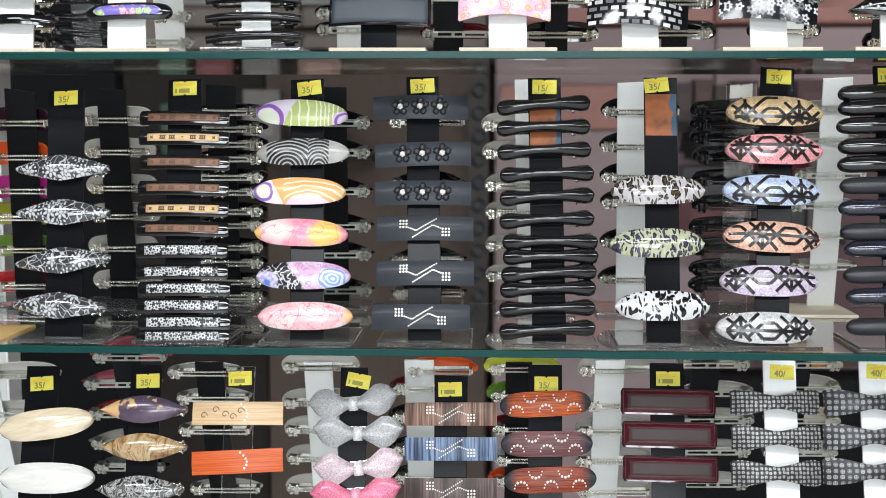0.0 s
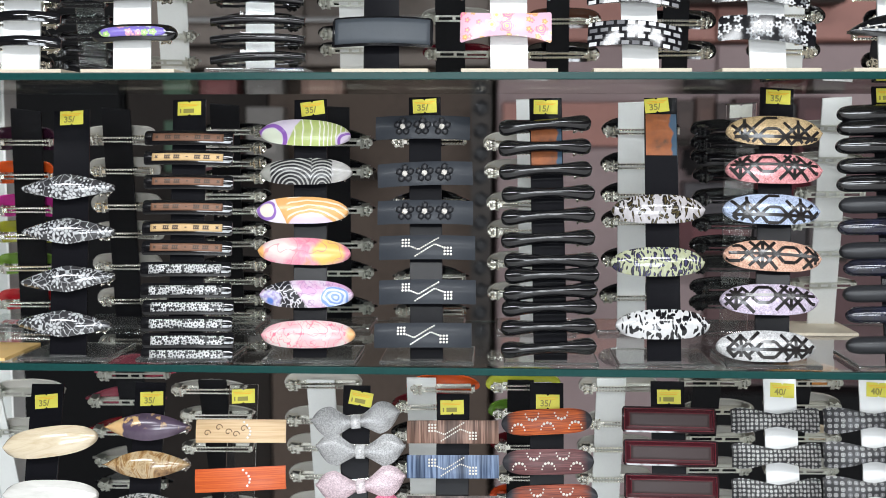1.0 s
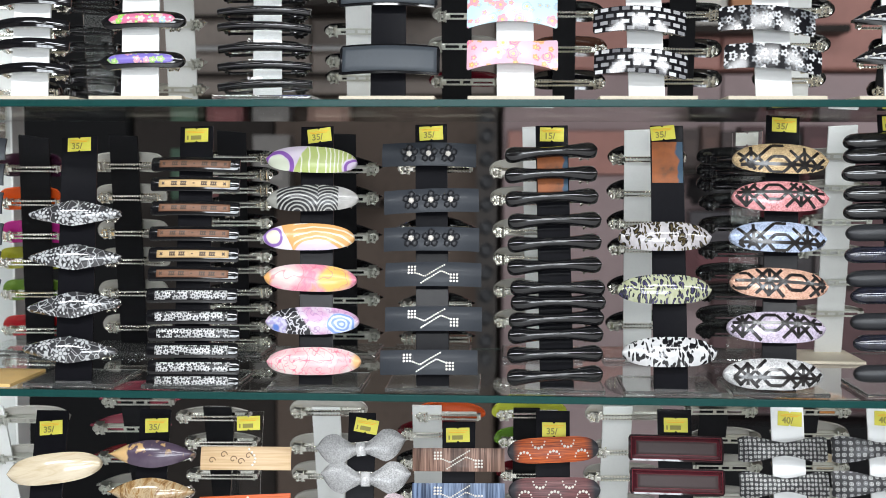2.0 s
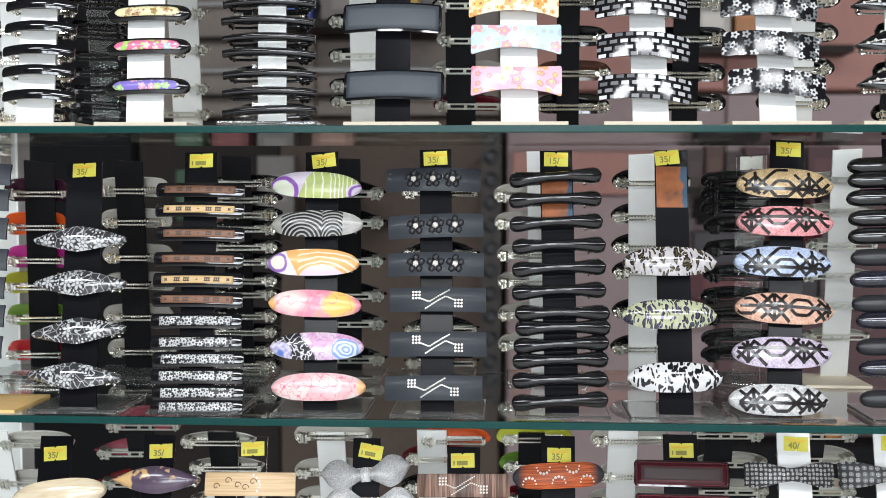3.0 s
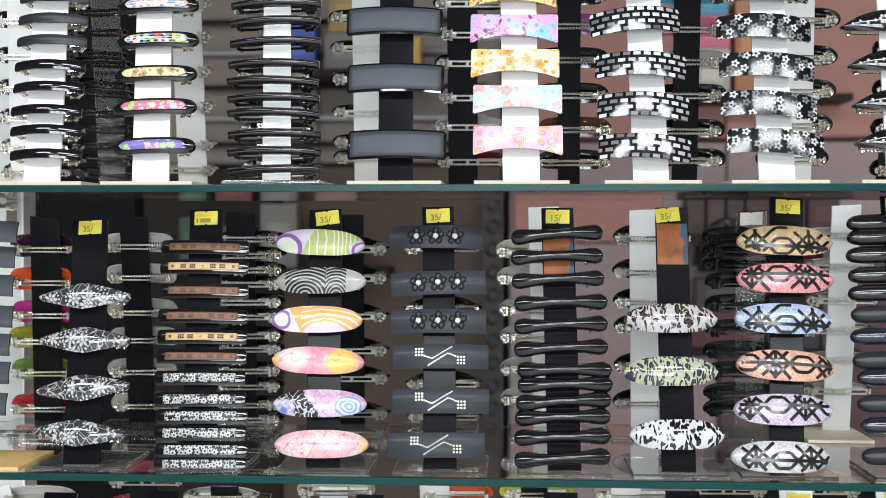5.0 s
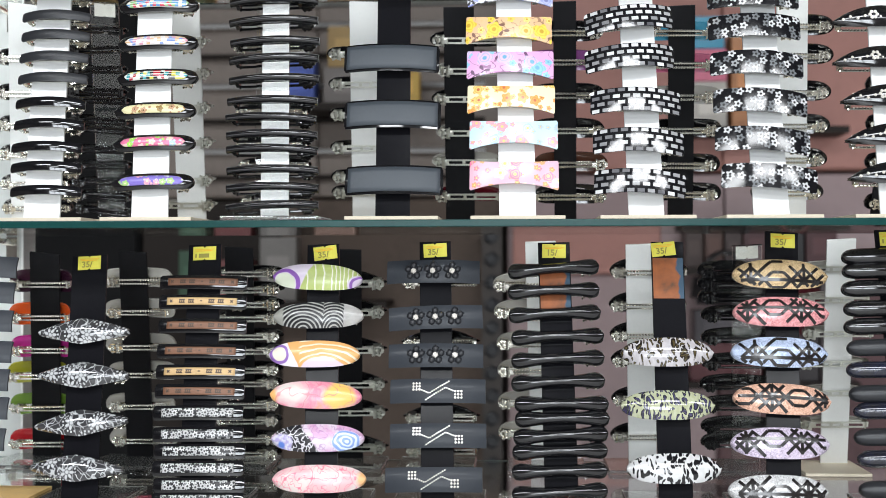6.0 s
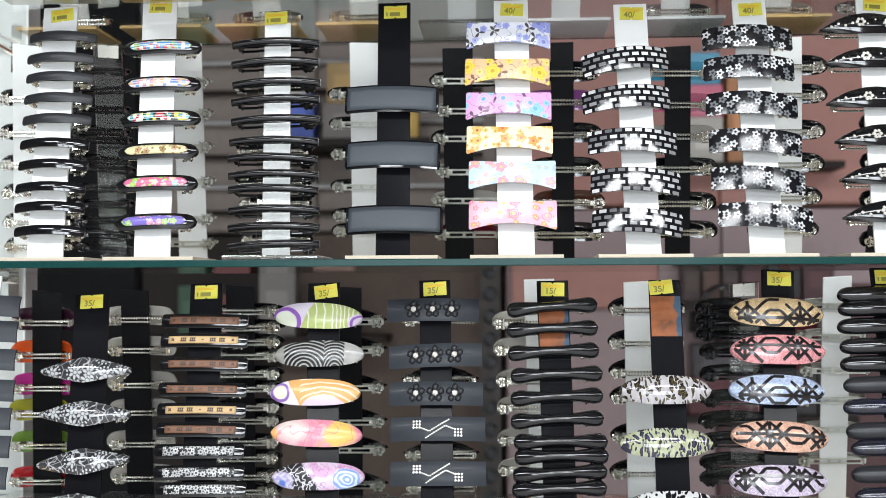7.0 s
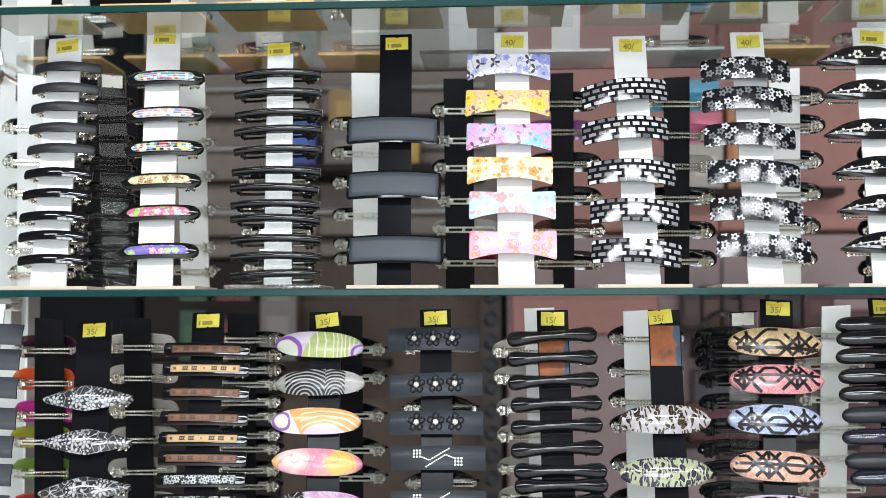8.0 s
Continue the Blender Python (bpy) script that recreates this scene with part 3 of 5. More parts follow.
# pale colour stands in for the bright haze in the top shelf's glass
cabinet("wall_cabinet", -0.80, 0.045, 1.875, 2.3, 1.68, plain("pale_glass_haze", (0.50, 0.51, 0.48), 0.5, 0, 0, 0.12, 6), "pale grey panel on a taupe cabinet, added for the haze in the top glass shelf")
WINE = plain("wine_red_panel", (0.060, 0.026, 0.028), 0.55, 0, 0, 0.5, 5)
cabinet("wall_cabinet", 0.52, 1.5, 0.725, 1.30, 1.59, WINE, "wine red panelled shop cabinet", 0.03)
cabinet("wall_panel", 0.07, 0.40, 1.245, 1.345, 1.60, SALMON, "salmon laminate panel on a mauve cabinet", 0.021)
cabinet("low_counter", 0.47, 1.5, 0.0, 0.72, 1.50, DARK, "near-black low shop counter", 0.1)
for i, z in enumerate((1.47, 1.53, 1.60, 1.68, 1.75, 1.82)):
    rail = thing("display_rail", pose(-0.32, 1.675, z), "dull steel display rail on a wall cabinet", "rail", "display rails")
    bm = bmesh.new()
    rod(bm, (-0.34, -0.02, 0), (0.33, -0.02, 0), 0.006, 8)
    for x in (-0.3, 0.0, 0.3):
        rod(bm, (x, -0.02, 0), (x, 0.004, 0), 0.004, 6)
    part("bar", bm, STEEL if i % 2 else UMBER, rail)
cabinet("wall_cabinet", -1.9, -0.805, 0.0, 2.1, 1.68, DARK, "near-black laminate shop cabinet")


def carton(x0, x1, z0, z1, y, color, label, deep=0.06):
    ob = thing("carton", pose((x0 + x1) / 2, y, z0), label, "carton", "cartons")
    w = (x1 - x0) / 2
    bm = slab(-w, w, -deep, 0.0, 0.0, z1 - z0, 0.002)
    part("box", bm, plain("carton_card", color, 0.5, 0, 0.1, 0.15, 12), ob)
    part("label", slab(-w * 0.6, w * 0.6, -deep - 0.002, -deep - 0.0005, (z1 - z0) * 0.3, (z1 - z0) * 0.7), plain("carton_label", tuple(min(1, c * 1.4 + 0.008) for c in color), 0.5), ob)
    return ob


LEDGES = [(0.43, 0.78, 1.262, 1.60), (0.42, 0.78, 1.560, 1.62), (0.40, 0.80, 1.02, 1.60), (-0.46, -0.1, 1.62, 1.68), (-0.75, -0.2, 1.19, 1.66)]
for x0, x1, z, y1 in LEDGES:
    sh = thing("wall_shelf", pose((x0 + x1) / 2, 1.60, z), "narrow brown wall shelf with cartons", "shelf", "wall shelves")
    part("plank", slab(-(x1 - x0) / 2, (x1 - x0) / 2, -0.1, y1 - 1.60 + 0.002, -0.015, 0.0), UMBER, sh)
for q in ((0.455, 0.53, 1.56, 1.66, (0.45, 0.42, 0.38), "pale grey carton on a wall shelf"), (0.54, 0.60, 1.56, 1.76, (0.42, 0.18, 0.07), "orange carton on a wall shelf"),
          (0.46, 0.53, 1.661, 1.73, (0.6, 0.16, 0.24), "pink carton stacked on another"), (0.455, 0.525, 1.731, 1.80, (0.06, 0.3, 0.45), "blue carton on top of a stack"),
          (0.45, 0.60, 1.02, 1.10, (0.07, 0.008, 0.012), "dark red carton on a wall shelf"), (0.61, 0.72, 1.02, 1.16, (0.025, 0.02, 0.022), "black carton on a wall shelf"),
          (0.46, 0.56, 1.101, 1.17, (0.03, 0.025, 0.03), "black carton stacked on another"), (0.58, 0.70, 1.161, 1.25, (0.05, 0.006, 0.010), "dark red carton stacked on another"), (0.725, 0.79, 1.02, 1.24, (0.06, 0.045, 0.045), "brown black carton on a wall shelf"),
          (-0.44, -0.36, 1.62, 1.72, (0.05, 0.09, 0.36), "blue carton on a wall shelf"), (-0.34, -0.22, 1.62, 1.70, (0.16, 0.14, 0.13), "grey brown carton on a wall shelf"),
          (-0.20, -0.13, 1.62, 1.69, (0.5, 0.32, 0.06), "yellow carton on a wall shelf"), (-0.435, -0.375, 1.721, 1.76, (0.42, 0.42, 0.4), "white carton stacked on another"), (-0.33, -0.25, 1.701, 1.79, (0.30, 0.19, 0.06), "ochre carton stacked on another"), (-0.66, -0.60, 1.19, 1.30, (0.02, 0.06, 0.03), "green carton on a wall shelf"), (-0.58, -0.50, 1.19, 1.28, (0.13, 0.03, 0.03), "red carton on a wall shelf"),
          (-0.48, -0.40, 1.19, 1.33, (0.15, 0.14, 0.13), "grey carton on a wall shelf"), (-0.36, -0.27, 1.19, 1.27, (0.22, 0.13, 0.1), "brown carton on a wall shelf")):
    carton(*q[:4], 1.585, *q[4:])
for x0, x1, z1, c, nm in ((0.440, 0.478, 1.345, (0.035, 0.018, 0.014), "dark brown"), (0.482, 0.520, 1.352, (0.060, 0.024, 0.016), "chestnut brown"), (0.524, 0.560, 1.340, (0.030, 0.014, 0.012), "dark brown"), (0.564, 0.615, 1.350, (0.045, 0.010, 0.012), "dark maroon"), (0.620, 0.690, 1.336, (0.012, 0.011, 0.012), "black"), (0.695, 0.760, 1.352, (0.050, 0.012, 0.014), "dark maroon")):
    carton(x0, x1, 1.262, z1, 1.585, c, nm + " carton on a crowded wall shelf")


def handbag(x, z, w, h, color, label):
    """A soft bag that hangs from a hook by two straps."""
    ob = thing("handbag", pose(x, 1.50, z), label, "handbag", "handbags")
    bm = bmesh.new()
    g = bmesh.ops.create_cube(bm, size=1.0)["verts"]
    for v in g:
        k = 0.86 if v.co.z > 0 else 1.0
        v.co = Vector((v.co.x * w * k, v.co.y * 0.06 * k, (v.co.z + 0.5) * h))
    bmesh.ops.bevel(bm, geom=list(bm.edges), offset=0.014, segments=3, affect="EDGES")
    stuff = plain("bag_leather", color, 0.4, 0, 0.1, 0.25, 20)
    part("body", smooth(mesh_of("body", bm, stuff)), None, ob)
    for y in (-0.02, 0.02):
        bm = bmesh.new()
        pts = [(w * 0.3 * math.cos(math.pi * i / 8), y, h - 0.01 + 0.05 * math.sin(math.pi * i / 8)) for i in range(9)]
        for p, q in zip(pts, pts[1:]):
            rod(bm, p, q, 0.004, 6)
        part("strap", bm, stuff, ob)
    bm = bmesh.new()
    rod(bm, (0, 0.0, h + 0.036), (0, 0.08, h + 0.036), 0.003, 6)
    part("hook", bm, STEEL, ob)
    return ob


handbag(0.52, 1.185, 0.15, 0.070, (0.010, 0.009, 0.010), "small black leather handbag hung on a hook")
handbag(0.66, 1.120, 0.12, 0.110, (0.060, 0.008, 0.012), "dark red leather handbag hung on a hook")

card = thing("hanging_card", pose(0.026, 1.58, 0.80), "grey card strip hung with dark oval clips", "hanging card")
part("card", slab(-0.022, 0.022, 0.0, 0.004, 0.0, 0.56), plain("grey_card", (0.06, 0.052, 0.048), 0.7), card)
for i in range(11):
    bm = bmesh.new()
    ball(bm, (0, -0.006, 0.03 + 0.05 * i), 0.018, 0.3)
    part("oval_clip", bm, MATTE, card)

# ---- the glass case ----
for z, nm in ((SHELF_T, "top"), (SHELF_U, "upper"), (SHELF_M, "middle"), (SHELF_L, "lower")):
    sh = thing("glass_shelf", pose(0, 0, z), "clear glass shelf with a green front edge", "shelf", "glass shelves")
    g = part("pane", slab(-0.62, 0.62, 0.0025, DEPTH, -THICK, 0.0), GLASS, sh)
    g.visible_shadow = False
    part("front_edge", slab(-0.62, 0.62, -0.001, 0.0025, -THICK, 0.0, 0.0008), EDGE, sh, "dark green polished glass edge")
    part("back_edge", slab(-0.62, 0.62, DEPTH, DEPTH + 0.0015, -THICK, 0.0), plain("pale_glass_edge", (0.30, 0.36, 0.33), 0.2), sh)

post = thing("upright_post", pose(-0.485, 0.272, 0.0), "white metal upright post behind the shelves", "post")
part("post", slab(-0.020, 0.016, 0.0, 0.03, 0.0, 2.2, 0.001), FRAME, post)
part("slot_rail", slab(0.0165, 0.019, -0.002, 0.03, 0.0, 2.2), GREY_BOARD, post)
for z in (SHELF_T, SHELF_U, SHELF_M, SHELF_L):
    br = thing("shelf_bracket", pose(-0.478, 0.271, z - THICK - 0.001), "small metal shelf bracket hooked into the post", "bracket", "shelf brackets")
    bm = bmesh.new()
    rod(bm, (0, 0, -0.006), (0, -0.055, -0.004), 0.0035, 8)
    rod(bm, (0, -0.055, -0.004), (0, -0.060, -0.016), 0.0035, 8)
    box(bm, -0.006, 0.006, -0.004, 0.002, -0.025, 0.0)
    part("arm", bm, METAL, br)

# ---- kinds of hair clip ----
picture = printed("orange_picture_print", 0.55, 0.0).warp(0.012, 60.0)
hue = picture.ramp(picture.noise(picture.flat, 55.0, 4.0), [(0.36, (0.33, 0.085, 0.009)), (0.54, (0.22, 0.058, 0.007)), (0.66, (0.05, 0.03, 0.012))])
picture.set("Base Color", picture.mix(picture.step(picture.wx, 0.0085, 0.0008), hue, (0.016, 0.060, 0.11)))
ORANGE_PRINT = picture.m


def run(row, zs, kind, spots, meshes, labels, group, length, style="bead"):
    """A column of clips down one board; meshes and labels cycle."""
    for i, s in enumerate(spots):
        clip(row, zs, s, kind, meshes[i % len(meshes)], labels[i % len(labels)], group, length, style)


# upper shelf, front
Z = SHELF_U
stand(FRONT, Z, -0.3413, -0.3543, 0.2439, 0.0325, WHITE, CREAM, "white display board with a cream foot and price sticker", (0.002, 0.009, -5, "", None))
s = Shell(0.0637, 0.0086, o_panel, 0.009, 0.0010)
mt, gl = s.mesh("band_clip_body", MATTE), s.mesh("band_clip_body", GLOSS)
U1 = [(-0.3469, 0.2104, -0.9), (-0.3467, 0.1894, -0.8), (-0.3454, 0.1704, -0.8), (-0.3447, 0.1499, -0.7), (-0.3437, 0.1297, -0.6), (-0.3431, 0.1065, -0.5), (-0.3422, 0.0868, -0.5), (-0.3421, 0.0658, -0.4), (-0.3405, 0.0477, -0.3), (-0.3383, 0.0262, -0.3)]
run(FRONT, Z, "hair_clip", U1[:5], [[("b", mt)]], ["slim arched matte black hair clip on a white board"], "black band clips", 0.062)
run(FRONT, Z, "hair_clip", U1[5:], [[("b", gl)]], ["slim arched glossy black hair clip on a white board"], "black band clips", 0.062)

stand(FRONT, Z, -0.2449, -0.2592, 0.2511, 0.0325, WHITE, CREAM, "white display board with a cream foot and price sticker", (0.001, 0.009, 4, "", None))
s = Shell(0.0735, 0.0145, o_round, 0.006, 0.0030)
body = s.mesh("inlay_clip_body", GLOSS)
INLAY = [ethnic("inlay_blocks_red", [(0.6, 0.06, 0.1), (0.1, 0.3, 0.6), (0.75, 0.72, 0.6), (0.25, 0.5, 0.2)]), ethnic("inlay_blocks_blue", [(0.2, 0.3, 0.65), (0.75, 0.7, 0.7), (0.65, 0.3, 0.4), (0.7, 0.45, 0.25)]),
         ethnic("inlay_blocks_dark", [(0.5, 0.03, 0.05), (0.02, 0.02, 0.02), (0.7, 0.65, 0.1), (0.05, 0.35, 0.4), (0.75, 0.75, 0.7)]), floral("inlay_cream_flowers", (0.75, 0.70, 0.38), [(0.35, 0.22, 0.05), (0.6, 0.35, 0.2)], (0.15, 0.08, 0.02), 125.0),
         floral("inlay_pink_flowers", (0.72, 0.12, 0.28), [(0.25, 0.7, 0.08), (0.8, 0.55, 0.6), (0.3, 0.5, 0.75)], (0.8, 0.8, 0.3), 125.0), floral("inlay_violet_flowers", (0.18, 0.12, 0.55), [(0.3, 0.6, 0.15), (0.75, 0.3, 0.5), (0.5, 0.55, 0.7)], (0.85, 0.8, 0.5), 125.0)]
names = ["with red and blue patterned blocks", "with pale striped blocks", "with red, yellow and black blocks", "with brown flowers on cream", "with green flowers on pink", "with green flowers on violet"]
run(FRONT, Z, "hair_clip", [(-0.2517, 0.1988, 0.9), (-0.2496, 0.1625, 1.0), (-0.2472, 0.1297, 1.1), (-0.2468, 0.0987, 1.2), (-0.245, 0.0688, 1.3), (-0.2434, 0.0338, 1.3)],
    [[("body", body), ("inlay", s.inset("inlay", k, 0.78, 0.58))] for k in INLAY], ["glossy black hair clip " + k for k in names], "inlaid clips", 0.07)

st = stand(FRONT, Z, -0.1375, -0.1485, 0.2362, 0.030, ACRYLIC, ACRYLIC, "clear acrylic display board over white paper", (0.001, 0.008, 0, "", None), 0.085)
part("paper_backing", slab(-0.010, 0.0145, 0.0032, 0.0036, 0.004, 0.232), plain("grey_paper", (0.52, 0.52, 0.51), 0.7), st, "white paper behind the acrylic")
s = Shell(0.0808, 0.0072, o_bar, 0.0075, 0.0034)
body = s.mesh("ridged_clip_body", GLOSS)
groove = s.ribbons("groove_line", plain("steel_line", (0.10, 0.10, 0.105), 0.2, 0.6), [[(-0.0385, 0.0012), (0.0385, 0.0012)], [(-0.0385, -0.0016), (0.0385, -0.0016)]], 0.0006)
run(FRONT, Z, "hair_clip", [(-0.1454, 0.2017, 0.7), (-0.1447, 0.1827, 1.1), (-0.1424, 0.1628, 0.8), (-0.1424, 0.1464, 1.3), (-0.1413, 0.1275, 0.9), (-0.1416, 0.1073, -0.5), (-0.1421, 0.0915, -1.6), (-0.1404, 0.0763, -0.4), (-0.1396, 0.0629, -1.5), (-0.1379, 0.0444, -0.3), (-0.1374, 0.0288, -0.3), (-0.1364, 0.0127, 1.8)],
    [[("body", body), ("groove", groove)]], ["slim grooved glossy black hair clip on clear acrylic"], "grooved clips", 0.078, "black")

stand(FRONT, Z, -0.0323, -0.0367, 0.2419, 0.0300, BLACK, CREAM, "glossy black display board with a yellow price sticker", (0.001, 0.010, 0, "", None))
s = Shell(0.0849, 0.0262, o_panel, 0.0060, 0.0012)
body = s.mesh("panel_clip_body", GLOSS)
inlay = s.inset("satin_panel", plain("satin_slate_panel", (0.046, 0.055, 0.066), 0.5, 0.0, 0.0, 0.15, 40), 0.945, 0.84, 0.0006, False)
run(FRONT, Z, "hair_clip", [(-0.0363, 0.1451, -0.7), (-0.0343, 0.0931, -0.5), (-0.0314, 0.0342, -0.3)], [[("body", body), ("panel", inlay)]], ["large rectangular glossy black hair clip with slate satin panel"], "panel clips", 0.08)

stand(FRONT, Z, 0.0752, 0.0715, 0.2423, 0.0315, WHITE, CREAM, "white display board with a cream foot and price sticker", (0.001, 0.010, 4, "40/", None))
s = Shell(0.0765, 0.0272, o_flare, 0.008, 0.0003)
prints = [("white with violet roses", floral("white_violet_roses", (0.72, 0.73, 0.80), [(0.30, 0.34, 0.72), (0.45, 0.48, 0.8)], (0.2, 0.22, 0.5), 52.0, 0.4, (0.05, 0.05, 0.06))),
          ("orange with yellow roses", floral("orange_yellow_roses", (0.82, 0.48, 0.24), [(0.85, 0.65, 0.08), (0.85, 0.7, 0.25)], (0.6, 0.35, 0.02), 52.0, 0.4, (0.2, 0.09, 0.06))),
          ("pink with blue roses", floral("pink_blue_roses", (0.80, 0.38, 0.72), [(0.3, 0.6, 0.75), (0.75, 0.5, 0.75)], (0.15, 0.4, 0.6), 52.0, 0.42, (0.13, 0.05, 0.12))),
          ("pale yellow with orange flowers", floral("yellow_orange_flowers", (0.88, 0.74, 0.48), [(0.85, 0.38, 0.06), (0.85, 0.6, 0.15)], (0.55, 0.12, 0.04), 75.0, 0.4)),
          ("pale blue with pink flowers", floral("blue_pink_flowers", (0.52, 0.73, 0.82), [(0.8, 0.3, 0.45), (0.35, 0.55, 0.75)], (0.8, 0.6, 0.2), 75.0, 0.4)),
          ("pink with orange flowers", floral("pink_orange_flowers", (0.74, 0.42, 0.54), [(0.76, 0.18, 0.34), (0.78, 0.62, 0.66), (0.74, 0.30, 0.14)], (0.85, 0.7, 0.2), 70.0, 0.45))]
run(FRONT, Z, "hair_clip", [(0.069, 0.2062, -0.9), (0.0678, 0.1709, -0.8), (0.0689, 0.1385, -0.7), (0.0697, 0.1068, -0.6), (0.0718, 0.0747, -0.4), (0.0721, 0.0387, -0.3)],
    [[("body", s.mesh("floral_clip_body", m))] for _, m in prints], ["flared rectangular hair clip, " + n for n, _ in prints], "floral clips", 0.074)

stand(FRONT, Z, 0.1844, 0.1809, 0.2364, 0.0300, WHITE, CREAM, "white display board with a cream foot and price sticker", (0.001, 0.010, 3, "40/", None))
s = Shell(0.0775, 0.0215, o_panel, 0.013, 0.0003)
run(FRONT, Z, "hair_clip", [(0.1739, 0.1776, 5.2), (0.1737, 0.1416, 3.3), (0.1776, 0.1016, -1.3), (0.1789, 0.0657, -2.3), (0.1791, 0.0297, -3.4)], [[("body", s.mesh("check_clip_body", check("black_white_check")))]], ["arched glossy black hair clip with white brick checks"], "checked clips", 0.074)

stand(FRONT, Z, 0.289, 0.2887, 0.2385, 0.0300, WHITE, CREAM, "white display board with a cream foot and price sticker", (0.001, 0.010, -2, "40/", None))
s = Shell(0.0800, 0.0215, o_panel, 0.011, 0.0003)
run(FRONT, Z, "hair_clip", [(0.284, 0.1979, -0.9), (0.2835, 0.1691, -0.8), (0.2837, 0.135, -2.6), (0.2846, 0.1006, -3.6), (0.2845, 0.0665, -4.1), (0.2882, 0.034, -4.6)], [[("body", s.mesh("blossom_clip_body", flower_black("black_white_blossom", 125.0, 0.46)))]], ["arched glossy black hair clip with white blossoms"], "blossom clips", 0.076)

stand(FRONT, Z, 0.3948, 0.4007, 0.241, 0.0316, WHITE, CREAM, "white display board with a cream foot and price sticker", (0.001, 0.010, 4, "", None))
s = Shell(0.0848, 0.0200, o_crescent, 0.007, 0.0030, arch=0.004)
gem = []
for i in range(6):
    gem.append((0.0030 * math.cos(i * math.pi / 3) - 0.008, 0.0030 * math.sin(i * math.pi / 3) + 0.004, 0.0017))
    gem.append((0.0030 * math.cos(i * math.pi / 3) + 0.016, 0.0030 * math.sin(i * math.pi / 3) + 0.003, 0.0017))
gem += [(-0.033 + 0.006 * i, 0.002 * (i % 2) + 0.001, 0.0015) for i in range(5)] + [(0.005, 0.006, 0.001), (-0.002, 0.002, 0.001), (0.026, 0.002, 0.001)]
run(FRONT, Z, "hair_clip", [(0.391, 0.2055, -0.9), (0.3925, 0.173, -0.8), (0.391, 0.1358, -0.7), (0.395, 0.1011, -0.5), (0.396, 0.0666, -0.4), (0.3956, 0.0335, -0.3)], [[("body", s.mesh("crescent_clip_body", GLOSS)), ("rhinestones", s.gems("rhinestones", gem))]], ["crescent glossy black hair clip with rhinestone flowers"], "crescent clips", 0.08)

# middle shelf, front
Z = SHELF_M
stand(FRONT, Z, -0.4200, -0.4230, 0.235, 0.030, WHITE, WOOD, "white display board on an ochre wooden foot with a price sticker", (0.0, 0.012, 0, "", None), 0.125)
s = Shell(0.0872, 0.0200, o_bar, 0.006, 0.0020)
run(FRONT, Z, "hair_clip", [(-0.4291, 0.2082, -0.1), (-0.4287, 0.1849, 0.0), (-0.4275, 0.1594, 0.1), (-0.4248, 0.1318, 0.2), (-0.4247, 0.1071, 0.3), (-0.4224, 0.0827, 0.3), (-0.422, 0.0560, 0.3)], [[("body", s.mesh("plain_clip_body", SATIN))]], ["plain rectangular charcoal hair clip"], "plain clips", 0.08)

stand(FRONT, Z, -0.3069, -0.3190, 0.2181, 0.0326, BLACK, ACRYLIC, "glossy black display board with a yellow price sticker", (0.0, 0.0075, 0, "35/", None))
s = Shell(0.0830, 0.0235, o_diamond, 0.006, 0.0040)
run(FRONT, Z, "hair_clip", [(-0.3158, 0.1497, 1.0), (-0.3123, 0.1113, 0.4), (-0.3098, 0.0702, 4.5), (-0.3106, 0.0322, -1.3)], [[("body", s.mesh("lace_clip_body", lace("black_white_lace")))]], ["diamond-shaped lacquered hair clip with white lace flowers"], "lace clips", 0.08)

stand(FRONT, Z, -0.2036, -0.2118, 0.2275, 0.0302, BLACK, ACRYLIC, "glossy black display board with a yellow price sticker", (0.0, 0.0085, 0, "", None))
s = Shell(0.0800, 0.0130, o_panel, 0.0035, 0.0016)
body = s.mesh("slim_clip_body", GLOSS)
BRONZE = plain("copper_brown_inlay", (0.15, 0.072, 0.042), 0.5, 0.15, 0.0, 0.4, 200)
GOLD = plain("gold_inlay", (0.46, 0.31, 0.15), 0.5, 0.15, 0.0, 0.3, 200)
KNOT = [[(-0.0008, 0.0), (0.0010, 0.0)], [(-0.0290, -0.0012), (-0.0266, 0.0012)], [(-0.0290, 0.0012), (-0.0266, -0.0012)], [(0.0264, -0.0012), (0.0288, 0.0012)], [(0.0264, 0.0012), (0.0288, -0.0012)]]
for c in (-0.0205, -0.0120, 0.0066, 0.0150):
    KNOT += [[(c, z), (c + 0.0056, z)] for z in (-0.0013, 0.0013)] + [[(c + k, -0.0013), (c + k + 0.0009, 0.0013)] for k in (0.0004, 0.0022, 0.0040)]
knots = s.ribbons("knot_pattern", plain("dark_knot_print", (0.035, 0.02, 0.012), 0.4, 0, 0, 0.9, 1200), KNOT, 0.0010, 0.0013)
band = {k: s.inset("inlay_band", k, 0.80, 0.52, 0.0005, False) for k in (BRONZE, GOLD)}
M2 = [(-0.2098, 0.1941, -0.6), (-0.2094, 0.1766, -0.5), (-0.208, 0.1552, -0.5), (-0.2077, 0.133, -0.4), (-0.207, 0.115, 0.0), (-0.2064, 0.098, -0.3), (-0.2064, 0.0798, 0.5), (-0.2052, 0.0617, 0.6), (-0.2025, 0.0475, 0.6), (-0.2032, 0.0334, 0.6), (-0.2011, 0.0194, 0.7), (-0.2014, 0.0075, 0.7)]
